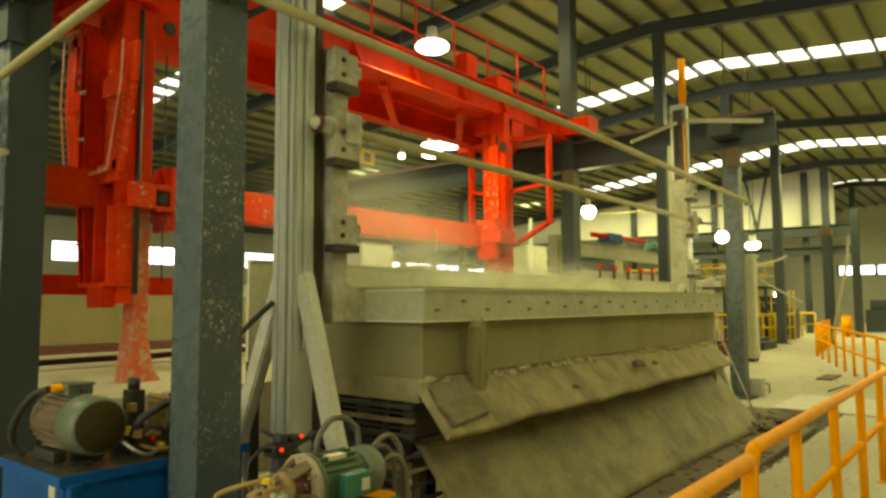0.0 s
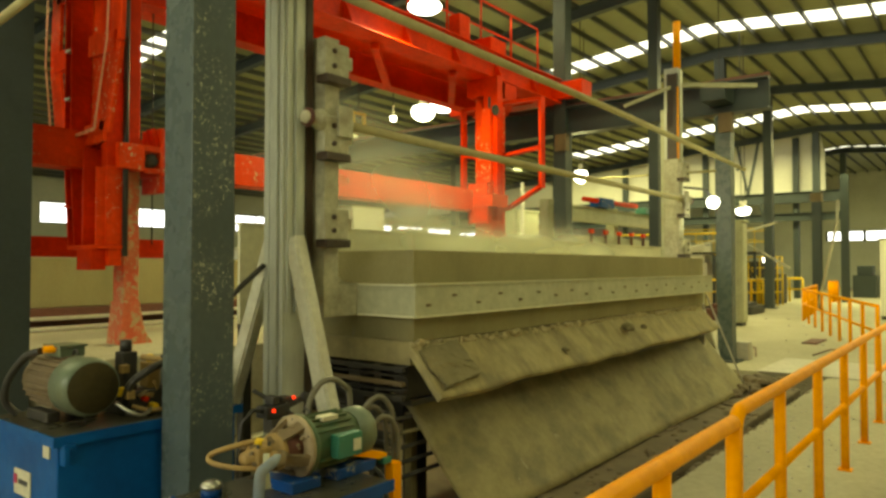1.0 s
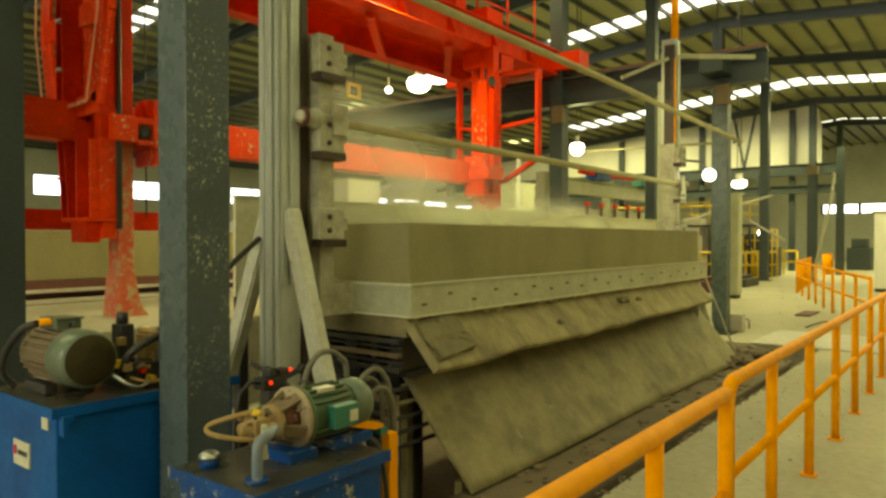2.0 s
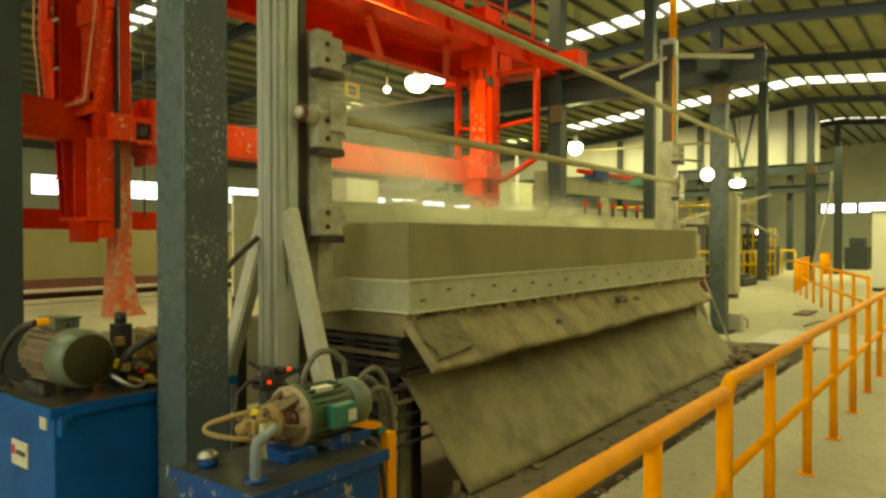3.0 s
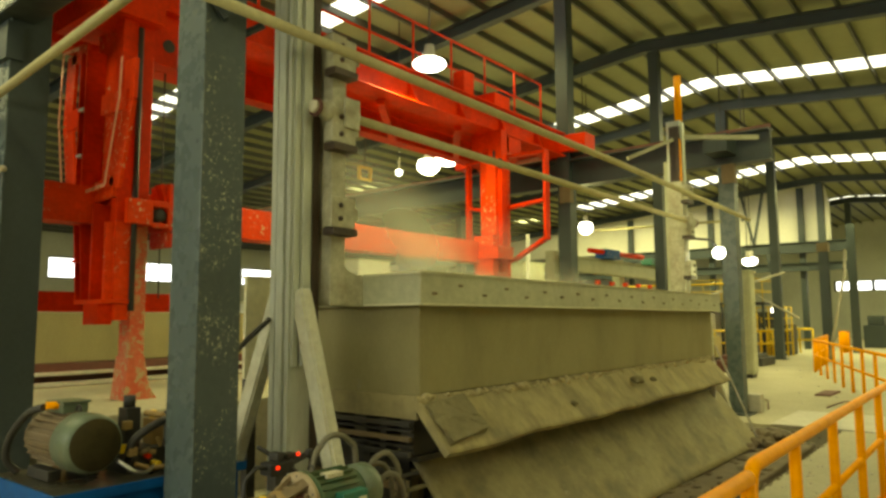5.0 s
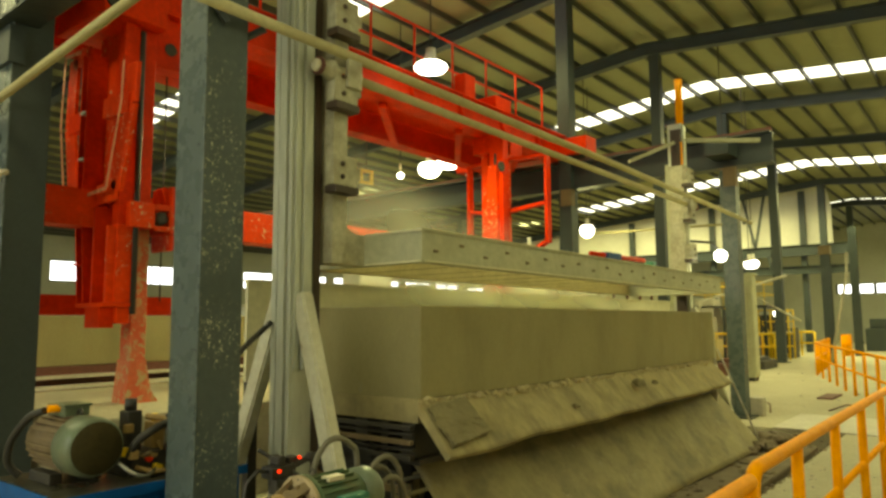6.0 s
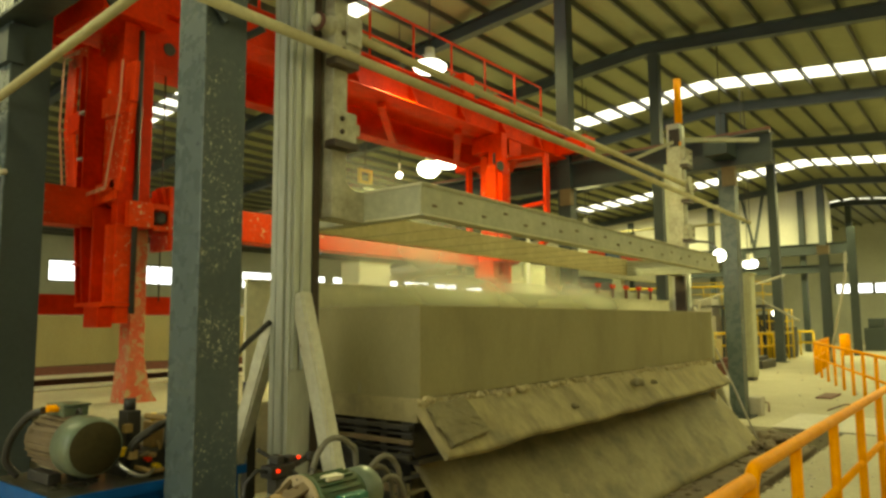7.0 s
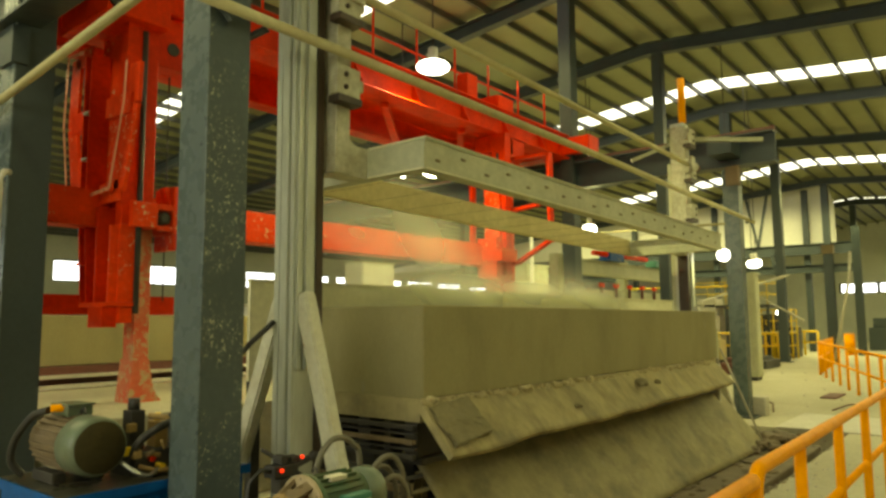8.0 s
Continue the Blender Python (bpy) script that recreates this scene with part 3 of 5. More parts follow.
    part("cable_tray", boxes((-0.06, 0.02, 0.125, 0.19, 0.3, 4.0)), M_FRAME, t)
    return t


guide_post(3.02, 1)
guide_post(10.22, -1)


def wire_frame():
    """The moving cutting frame; its own zero is the underside of the long beams."""
    t = thing("wire_frame", (0, 0, 1.52), "pale grey riveted steel wire cutting frame on two carriages", "machine")
    a, b = 3.49, 9.72
    fy, ry = 2.98, 4.36

    def channel(y, s, mat, nm):
        bm = B()
        prism(bm, [(y - s * 0.012, 0.0), (y + s * 0.10, 0.0), (y + s * 0.10, 0.012), (y + s * 0.012, 0.012), (y + s * 0.012, 0.208), (y + s * 0.10, 0.208), (y + s * 0.10, 0.22),
                   (y - s * 0.010, 0.22), (y - s * 0.010, 0.208), (y, 0.208), (y, 0.012), (y - s * 0.012, 0.012)], "x", a, b)
        return part(nm, bm, mat, t)
    front = channel(fy, 1, M_FRAME, "front_beam")
    rear = part("rear_beam", boxes((a, b, ry - 0.07, ry, 0.0, 0.235), bev=0.012), M_REAR, t)
    rear.location.z = 0.02
    rear["label"] = "slurry-coated ochre rear beam"
    bolt_mesh = mesh_of(boxes((-0.024, 0.024, -0.008, 0.0, -0.009, 0.009), bev=0.003), "bolt", M_MOTORDUST)
    random.seed(8)
    for i in range(21):
        o = new("bolt", bolt_mesh)
        o.parent = front
        o.location = (a + 0.14 + i * 0.292, fy, 0.105 + (0.028 if i % 2 else -0.02) + random.uniform(-0.008, 0.008))
    part("top_lip", boxes((a, b, fy - 0.014, fy + 0.03, 0.2205, 0.2265)), M_GUARD, front, "pale strip along the upper edge")
    part("bottom_lip", boxes((a, b, fy - 0.018, fy - 0.0125, 0.0, 0.011)), M_GUARD, front, "pale strip along the lower edge")
    for x, nm in ((a, "end_beam"), (b, "end_beam")):
        s = 1 if x == a else -1
        part(nm, boxes((x, x + s * 0.012, fy + 0.013, ry - 0.013, 0.012, 0.208), (x, x + s * 0.09, fy + 0.102, ry - 0.102, 0.0, 0.012),
                       (x, x + s * 0.09, fy + 0.102, ry - 0.102, 0.208, 0.22)), M_FRAME, t)
        part("end_lip", boxes((x - s * 0.012, x - s * 0.0005, fy + 0.002, 3.50, 0.0, 0.012), (x - s * 0.012, x - s * 0.0005, fy + 0.002, 3.50, 0.210, 0.2225)), M_GUARD, t)
    bm = B()
    for i in range(12):
        tube(bm, [(a + 0.25 + i * 0.5, fy + 0.02, 0.03), (a + 0.25 + i * 0.5, ry - 0.02, 0.03)], 0.0015, 5)
    part("cutting_wires", bm, M_RAIL, t)["kind"] = "stuff"
    # carriages at both ends
    for x, s in ((3.165, 1), (10.075, -1)):
        part("carriage_plate", boxes((x, x + s * 0.13, 3.50, 3.72, 0.0, 1.9), bev=0.006), M_CARR, t)
        for z, h in ((0.52, 0.21), (1.10, 0.24), (1.62, 0.22)):
            c = part("guide_shoe", boxes((x - s * 0.07, x + s * 0.15, 3.42, 3.50, z, z + h), bev=0.010), M_CARR, t)
            part("shoe_wiper", boxes((x - s * 0.06, x + s * 0.16, 3.41, 3.52, z - 0.05, z), bev=0.004), M_RAIL, c, "dark greasy wiper strip")
            part("shoe_lug", boxes((x + s * 0.15, x + s * 0.19, 3.43, 3.49, z + h * 0.3, z + h * 0.7), bev=0.006), M_CARR, c)
            for dz in (0.06, h - 0.06):
                bm = B()
                lathe(bm, (x + s * 0.01, 3.42, z + dz), (0, -1, 0), [(0, 0.018), (0.014, 0.017), (0.02, 0.008)], n=10)
                part("bolt", bm, M_RAIL, c)
        bm = B()
        lathe(bm, (x - s * 0.17, 3.46, 1.31), (s, 0, 0), [(0, 0.03), (0.01, 0.05), (0.06, 0.052), (0.07, 0.07), (0.10, 0.07), (0.11, 0.04), (0.26, 0.045), (0.27, 0.065), (0.34, 0.065), (0.35, 0.03)], n=20)
        bearing = part("shaft_bearing", bm, M_CARR, t, "round bearing with a bolted cap")
        bm = B()
        lathe(bm, (x - s * 0.168, 3.46, 1.31), (-s, 0, 0), [(0, 0.03), (0.002, 0.062), (0.022, 0.062), (0.024, 0.03)], n=20)
        part("bearing_ring", bm, M_RUST, bearing, "rusty red bearing ring")
        bm = B()
        lathe(bm, (x - s * 0.193, 3.46, 1.31), (-s, 0, 0), [(0, 0.02), (0.001, 0.044), (0.02, 0.040), (0.026, 0.012)], n=20)
        part("bearing_cap", bm, M_PLATE, bearing, "pale bearing cap")
        part("bearing_block", boxes((x + s * 0.03, x + s * 0.165, 3.395, 3.417, 1.21, 1.42), bev=0.006), M_CARR, bearing)
        bm = B()
        prism(bm, [(x + s * 0.13, 0.0), (a if s > 0 else b, 0.0), (a if s > 0 else b, 0.22), (x + s * 0.13, 0.22)], "y", 3.52, 3.70)
        part("arm", bm, M_CARR, t)
        # curved gusset from the carriage to the end beam
        bm = B()
        e = a if s > 0 else b
        curve = [(x + s * 0.13 + s * 0.16 * (1 - math.cos(radians(k))), 0.42 - 0.19 * math.sin(radians(k))) for k in range(0, 91, 10)]
        prism(bm, [(x + s * 0.13, 0.221)] + curve + [(x + s * 0.29, 0.221)], "y", 3.56, 3.66)
        part("gusset", bm, M_CARR, t)
    part("drive_shaft", tubes(0.032, [(3.12, 3.46, 1.31), (9.98, 3.46, 1.31)], n=16), M_PIPE, t, "long dusty ochre synchronising shaft")
    return t


WIRE_FRAME = wire_frame()


def chip():
    """A slice that breaks off the block and drops on the ledge."""
    bm = B()
    rs = bmesh.ops.create_cube(bm, size=1.0)
    bmesh.ops.subdivide_edges(bm, edges=bm.edges[:], cuts=5, use_grid_fill=True)
    for v in bm.verts:
        k = noise.noise(v.co * 4.0) * 0.05
        v.co = Vector((v.co.x * 0.16 + k * 0.5, v.co.y * 0.05 + k * 0.35, v.co.z * 0.60 + k))
    return single("concrete_offcut", bm, M_CAKE, "dark crumbling slice of concrete cut off the block", "offcut")


CHIP = chip()


def resting_offcut():
    bm = B()
    bmesh.ops.create_cube(bm, size=1.0)
    bmesh.ops.subdivide_edges(bm, edges=bm.edges[:], cuts=12, use_grid_fill=True)
    for v in bm.verts:
        k = noise.noise(v.co * 2.0 + Vector((7, 0, 0))) * 0.035 + noise.noise(v.co * 6.0) * 0.022 - 0.010 * max(0.0, 0.12 - abs(noise.noise(v.co * 2.4 + Vector((0, 0, 5))))) * 8
        v.co = Vector((v.co.x * 0.40 + k, v.co.y * 0.06 + k * 0.4, v.co.z * 0.30 + k * 0.6))
    ob = single("concrete_offcut", bm, M_BROKEN, "broken slab of concrete lying on the sloping ledge", "offcut")
    ob.matrix_world = pose(3.78, 2.915, 0.985, -42, -6, 0)


resting_offcut()


def clod(x, y, z, r, seed):
    bm = B()
    lump(bm, (0, 0, 0), r, 0.55, seed)
    lump(bm, (r * 0.8, -r * 0.2, -r * 0.25), r * 0.6, 0.55, seed + 1)
    lump(bm, (-r * 0.7, -r * 0.3, -r * 0.2), r * 0.45, 0.6, seed + 2)
    for f in bm.faces:
        f.smooth = True
    single("concrete_clod", bm, M_BROKEN, "damp dark clod of concrete lying on the ledge", "clod", "clods").location = (x, y, z)


clod(6.73, 2.90, 1.04, 0.075, 3)
clod(7.08, 2.88, 1.02, 0.040, 9)
clod(5.35, 2.87, 0.945, 0.035, 14)


def rear_guard():
    t = thing("rear_guard", (0, 4.62, 0), "pale dusty steel splash guard behind the concrete block", "guard")
    part("guard_sheet", boxes((3.3, 12.2, 0.0, 0.03, 1.2, 1.98), bev=0.004), M_GUARD, t)
    part("guard_rim", boxes((3.3, 12.2, -0.02, 0.05, 1.981, 2.0)), M_GUARD, t)
    for x in (3.4, 5.5, 7.6, 9.7):
        part("guard_post", boxes((x - 0.04, x + 0.04, 0.031, 0.11, -0.42, 1.9)), M_DARK, t)


rear_guard()


def fixed_pipes():
    t = thing("overhead_pipe", (0, 0, 0), "long dusty ochre pipe fixed along the columns", "pipe")
    part("long_pipe", tubes(0.035, [(2.0, 3.42, 3.50), (7.4, 3.41, 3.47), (12.98, 3.40, 3.38)], n=16), M_PIPE, t)
    part("cross_pipe", tubes(0.035, [(2.15, 3.5, 3.87), (2.15, 8.0, 3.47)], n=16), M_PIPE, t)
    part("pipe_clip", bars(((2.29, 3.46, 3.42), (2.05, 3.60, 3.78), 0.05, 0.03), ((2.46, 3.6, 3.40), (2.55, 3.45, 3.47), 0.04, 0.03)), M_COLFAR, t)
    part("pipe_clip", bars(((12.68, 3.45, 3.33), (12.68, 3.36, 3.40), 0.06, 0.04)), M_COLFAR, t)


fixed_pipes()
def service_pipe(p, q, mat, label, foot):
    """A thin straight pipe, on legs or hung from the roof."""
    t = thing("service_pipe", (0, 0, 0), label, "pipe", "service pipes")
    part("pipe", tubes(0.03, [p, q], n=8), mat, t)
    for e in (p, q):
        part("support", tubes(0.012, [e, (e[0], e[1], 0.0 if foot else roof_z(e[1]))], n=6), M_DARK, t)


service_pipe((19.0, 9.54, 4.28), (17.5, 5.15, 4.0), M_PIPE, "thin ochre service pipe hung across the hall", False)
service_pipe((20.0, 8.88, 2.6), (20.0, 5.75, 2.58), M_YELLOW, "thin yellow service pipe on slim legs", True)
single("standing_pipe", tubes(0.028, [(2.16, 6.60, 0.0), (2.16, 6.60, 2.9), (2.20, 6.62, 2.96), (2.25, 6.66, 2.97)], n=12), M_PALE, "pale dusty pipe standing against the dark column", "pipe")


def post_arm():
    t = thing("post_stay", (10.2, 3.67, 4.3), "grey steel stay between guide post and column", "stay")
    part("stay_bar", bars(((0.1, -0.1, 0.06), (0.78, -0.98, 0.05), 0.06, 0.06)), M_FRAME, t)
    part("stay_box", boxes((1.9, 2.5, -0.2, 0.2, 0.19, 0.5), bev=0.01), M_COLFAR, t)
    part("stay_brace", bars(((-0.1, 0.0, 0.0), (-0.6, 0.5, -0.3), 0.05, 0.05)), M_FRAME, t)


post_arm()

# ---------------------------------------------------------------- red turning crane
CRY = 7.0


def crane():
    t = thing("turning_crane", (0, CRY, 0), "large red bridge crane with two hanging lifting masts", "crane")
    gz = 4.97
    # bridge girder
    part("girder_web", boxes((2.0, 13.2, -0.02, 0.02, gz + 0.02, gz + 0.46)), M_RED, t)
    part("girder_flange", boxes((2.0, 13.2, -0.22, 0.22, gz, gz + 0.02)), M_RED, t)
    part("girder_flange", boxes((2.0, 13.2, -0.22, 0.22, gz + 0.46, gz + 0.48)), M_RED, t)
    for i in range(9):
        x = 2.9 + i * 1.25
        bm = B()
        prism(bm, [(-0.21, gz + 0.02), (-0.021, gz + 0.02), (-0.021, gz + 0.4)], "x", x - 0.01, x + 0.01)
        part("stiffener", bm, M_RED, t)
    part("rear_girder", boxes((2.0, 13.2, 1.6, 1.9, gz, gz + 0.46)), M_RED, t)
    part("deck", boxes((2.0, 13.2, 0.03, 1.58, gz + 0.42, gz + 0.45)), M_RED, t)
    for i in range(5):
        x0, x1 = 3.6 + i * 1.9, 3.6 + (i + 1) * 1.9
        part("lattice", bars(((x0, 0.1, gz - 0.05), (x1, 1.6, gz - 0.05), 0.12, 0.08)), M_RED, t)
    for x in (2.3, 12.68):
        e = part("end_truck", boxes((x - 0.22, x + 0.22, -0.7, 2.6, gz + 0.08, gz + 0.42), bev=0.01), M_RED, t)
        for y in (-0.4, 2.3):
            bm = B()
            lathe(bm, (x - 0.06, y, gz + 0.16), (1, 0, 0), [(0, 0.1), (0.01, 0.18), (0.03, 0.16), (0.09, 0.16), (0.11, 0.18), (0.12, 0.1)], n=20)
            part("wheel", bm, M_DARK, e)
    # walkway rail on the bridge
    for i in range(10):
        x = 3.2 + i * 1.0
        part("walkway_post", tubes(0.018, [(x, 0.15, gz + 0.48), (x, 0.15, gz + 1.5)], n=8), M_RED, t)
    for z in (1.0, 1.5):
        part("walkway_rail", tubes(0.018, [(3.2, 0.15, gz + z), (12.2, 0.15, gz + z)], n=8), M_RED, t)
    part("drive_box", boxes((10.0, 10.5, -0.2, 0.2, gz + 0.48, gz + 0.72), bev=0.02), M_RED, t)
    part("drive_motor", boxes((9.2, 9.5, -0.12, 0.12, gz + 0.48, gz + 0.92), bev=0.02), M_RED, t)
    # spreader beam between the masts
    part("spreader_beam", boxes((2.2, 10.3, 0.0, 0.3, 2.62, 2.99), bev=0.008), M_REDWORN, t, "worn red spreader beam with scraped paint")
    part("low_rail", boxes((1.9, 4.2, 0.3, 0.5, 1.75, 1.95)), M_RED, t)

    def mast(x, s):
        """A hanging mast; s is the side on which the sliding leg runs."""
        m = part("mast", boxes((x - 0.2, x + 0.10, -0.20, 0.24, 1.64, gz + 0.05), bev=0.005), M_REDWORN, t, "red box mast with scraped paint")
        for y in (-0.06, 0.10):
            part("mast_rib", boxes((x - s * 0.13, x - s * 0.10, y - 0.012, y + 0.012, 1.7, 4.6)), M_RED, m)
        for z in (2.35, 2.9, 3.3, 3.75, 4.2):
            part("mast_rib", boxes((x - s * 0.125, x - s * 0.101, -0.047, 0.087, z - 0.012, z + 0.012)), M_RED, m)
        for side, y0 in ((-1, -0.20), (1, 0.24)):
            yo, yi = y0 + side * (0.80 if side < 0 else 0.42), y0 + side * 0.12
            px = x - s * 0.02
            kz = 3.0
            low = ((px, yo, kz + 0.04), (px, yi, 2.68))
            for q in (((px, y0, 4.56), (px, yo, 4.54)), ((px, yo, 4.56), (px, yo, kz)), low,
                      ((px, yi + side * 0.03, 2.70), (px, y0, 2.66)), ((px, y0, 3.62), (px, yo, 3.70))):
                part("brace_bar", bars((*q, 0.13, 0.055)), M_RED, m)
        part("guide_post", boxes((x + s * 0.20, x + s * 0.36, -0.34, -0.05, 2.45, gz), bev=0.006), M_RED, m)
        part("guide_web", boxes((x + s * 0.10, x + s * 0.20, -0.1, 0.1, 1.75, gz)), M_RED, m)
        part("chain", tubes(0.022, [(x + s * 0.40, -0.2, 1.7), (x + s * 0.40, -0.2, 4.6)], n=6), M_DARK, m)
        bm = boxes((x + s * 0.24, x + s * 0.43, -0.25, -0.05, 1.15, 4.4), bev=0.006)
        prism(bm, [(x + s * 0.21, 0.88), (x + s * 0.56, 0.88), (x + s * 0.48, 1.0), (x + s * 0.431, 1.30), (x + s * 0.24, 1.30)], "y", -0.27, -0.01)
        part("sliding_leg", bm, M_REDWORN, m)
        part("roller_block", boxes((x + s * 0.16, x + s * 0.62, -0.42, 0.02, 2.68, 2.88), bev=0.012), M_REDWORN, m)
        part("roller_bracket", boxes((x + s * 0.50, x + s * 0.60, -0.3, 0.1, 2.4, 3.08), bev=0.012), M_REDWORN, m)
        part("mast_head", boxes((x - 0.35, x + 0.5, -0.2, 0.32, 4.66, gz - 0.005), bev=0.01), M_RED, m)
        part("head_pulley", tubes(0.09, [(x + s * 0.42, -0.36, 4.35), (x + s * 0.42, -0.325, 4.35)], n=16), M_DARK, m)
        return m
    mast(10.35, -1)

    def near_mast():
        """The mast at the near end, whose broad side faces the west wall."""
        m = part("mast", boxes((3.30, 3.33, -0.279, 0.30, 1.86, gz + 0.05)), M_REDWORN, t, "broad red web of the mast with scraped paint")
        part("front_stile", boxes((3.22, 3.385, -0.39, -0.28, 2.62, gz + 0.03), bev=0.006), M_RED, m)
        part("lower_stile", boxes((3.22, 3.385, -0.385, -0.28, 1.86, 2.619), bev=0.006), M_REDWORN, m)
        # rib with stiffeners
        bm = B()
        prism(bm, [(3.10, 4.42), (3.299, 4.42), (3.299, 1.86), (3.15, 1.86), (3.10, 2.75)], "y", 0.245, 0.265)
        part("rib", bm, M_RED, m)
        bm = B()
        prism(bm, [(3.10, 4.42), (3.299, 4.42), (3.299, 1.86), (3.15, 1.86), (3.10, 2.75)], "y", 0.115, 0.13)
        part("rib", bm, M_RED, m)
        for z in (2.25, 2.71, 3.32, 3.80):
            part("stiffener", boxes((3.09, 3.299, 0.131, 0.244, z - 0.012, z + 0.012)), M_PALE if z > 3 else M_RED, m, "pale stiffener plate" if z > 3 else "")
        part("lower_rib", boxes((3.12, 3.299, -0.13, -0.10, 1.70, 2.80)), M_RED, m)
        part("lower_rib", boxes((3.14, 3.219, -0.36, -0.33, 1.86, 2.60)), M_REDWORN, m)
        part("bottom_plate", boxes((3.10, 3.385, -0.40, 0.16, 1.82, 1.858), bev=0.004), M_REDWORN, m)
        # side wings, bent out at the knee
        for outline in (((0.30, 4.47), (0.66, 4.50), (0.70, 3.75), (0.53, 2.90), (0.38, 2.92)), ((-0.63, 4.16), (-0.61, 3.77), (-0.38, 2.95), (0.0, 2.93))):
            w = part("wing", bars(*[((3.20, p[0], p[1]), (3.20, q[0], q[1]), 0.20, 0.035, (1, 0, 0)) for p, q in zip(outline, outline[1:])]), M_REDWORN, m, "bent red wing frame with worn edges and a painted glint")
            # pale strips paint wear and highlight along the wing's west edges
            part("wing_edge", bars(*[((3.096, p[0], p[1]), (3.096, q[0], q[1]), 0.006, 0.034, (0, 0, 1)) for p, q in zip(outline, outline[1:])]), M_EDGEGLINT, w, "bare worn edge with the window's glint painted in")
        part("wing_bar", bars(((3.20, 0.26, 3.80), (3.20, 0.69, 3.76), 0.20, 0.06, (1, 0, 0))), M_RED, m)
        part("wing_bar", bars(((3.20, -0.61, 3.77), (3.20, -0.10, 3.80), 0.20, 0.07, (1, 0, 0))), M_REDWORN, m)
        bm = B()
        prism(bm, [(0.30, 4.46), (0.64, 4.48), (0.68, 3.80), (0.30, 3.80)], "x", 3.285, 3.3)
        part("wing_plate", bm, M_RED, m)
        # guide and sliding leg
        part("guide_post", boxes((3.40, 3.57, -0.34, -0.05, 2.60, gz), bev=0.006), M_RED, m)
        part("guide_web", boxes((3.285, 3.39, -0.30, -0.10, 1.75, gz)), M_RED, m)
        part("chain", tubes(0.028, [(3.395, -0.40, 1.75), (3.395, -0.40, 4.6)], n=6), M_DARK, m)
        bm = boxes((3.46, 3.62, -0.25, -0.05, 1.15, 4.4), bev=0.006)
        prism(bm, [(3.42, 0.88), (3.76, 0.88), (3.68, 1.0), (3.621, 1.30), (3.46, 1.30)], "y", -0.27, -0.01)
        part("sliding_leg", bm, M_REDSCRAPED, m, "scraped pinkish red sliding leg with a splayed foot")
        b = part("roller_block", boxes((3.30, 3.56, -0.46, -0.351, 2.60, 2.85), (3.72, 3.84, -0.46, -0.06, 2.56, 2.86), (3.56, 3.72, -0.46, -0.40, 2.79, 2.85), (3.56, 3.72, -0.46, -0.40, 2.58, 2.63), bev=0.008), M_REDWORN, m)
        bm = B()
        lathe(bm, (3.64, -0.45, 2.71), (0, 1, 0), [(0, 0.03), (0.01, 0.07), (0.12, 0.07), (0.13, 0.03)], n=18)
        part("roller", bm, M_DARK, b)
        part("roller_bracket", boxes((3.76, 3.82, -0.40, -0.02, 2.40, 3.06), bev=0.012), M_REDWORN, m)
        part("bracket_gusset", bars(((3.70, -0.3, 3.05), (3.79, -0.3, 2.80), 0.10, 0.05)), M_RED, m)
        part("mast_head", boxes((2.95, 3.60, -0.50, 0.55, 4.66, gz - 0.005), bev=0.01), M_RED, m)
        part("head_beam", boxes((3.59, 4.7, -0.12, 0.12, 4.40, gz - 0.006), bev=0.01), M_RED, m)
        # no hole is cut; a solid dark disc paints its shade
        part("head_hole", tubes(0.07, [(3.85, -0.13, 4.62), (3.85, -0.10, 4.62)], n=16), M_DARK, m, "dark disc for the shade of a round hole in the head beam")
        part("head_pulley", tubes(0.09, [(3.05, -0.54, 4.78), (3.05, -0.505, 4.78)], n=16), M_DARK, m)
        part("toe", boxes((3.10, 3.24, -0.34, -0.05, 1.62, 1.819), bev=0.004), M_RED, m, "bright red toe block")
        part("toe_plate", boxes((3.241, 3.37, -0.385, -0.20, 1.66, 1.819), bev=0.004), M_REDWORN, m)

    near_mast()


crane()


def hanging_cable():
    t = thing("hanging_cable", (0, 0, 0), "thin dark cable hanging beside the crane", "cable")
    part("cable", tubes(0.008, [(4.05, 7.3, 4.9), (4.06, 7.3, 1.9)], n=6), M_BLACK, t)


hanging_cable()

# ---------------------------------------------------------------- handrails
RAIL_H = 0.967


def handrail(xs, y, x_end0, x_end1, curl):
    t = thing("handrail", (0, y, 0), "orange-yellow painted tube handrail with chipped spots", "railing", "handrails")
    pts = [(x_end0, 0, RAIL_H)]
    if curl:
        pts = [(x_end0, 0, 0.02), (x_end0, 0, RAIL_H - 0.10)] + [Vector((x_end0 + 0.10, 0, RAIL_H - 0.10)) + Vector((-0.10 * math.cos(radians(a)), 0, 0.10 * math.sin(radians(a)))) for a in (15, 30, 45, 60, 75, 90)]
    pts.append((x_end1, 0, RAIL_H))
    part("top_rail", tubes(0.034, pts, n=18), M_ORANGE, t)
    part("mid_rail", tubes(0.026, [(x_end0 + 0.02, 0, 0.52), (x_end1, 0, 0.52)], n=14), M_ORANGE, t)
    for x in xs:
        p = part("post", tubes(0.032, [(x, 0, 0.012), (x, 0, RAIL_H - 0.02)], n=16), M_ORANGE, t)
        part("foot_plate", boxes((x - 0.05, x + 0.05, -0.05, 0.05, 0.0, 0.012)), M_ORANGE, p)
    return t


handrail((0.4, 1.55, 2.35, 3.19), 0.895, -2.0, 3.19, False)
handrail([4.30 + 1.10 * i for i in range(9)], 0.95, 3.42, 13.4, True)


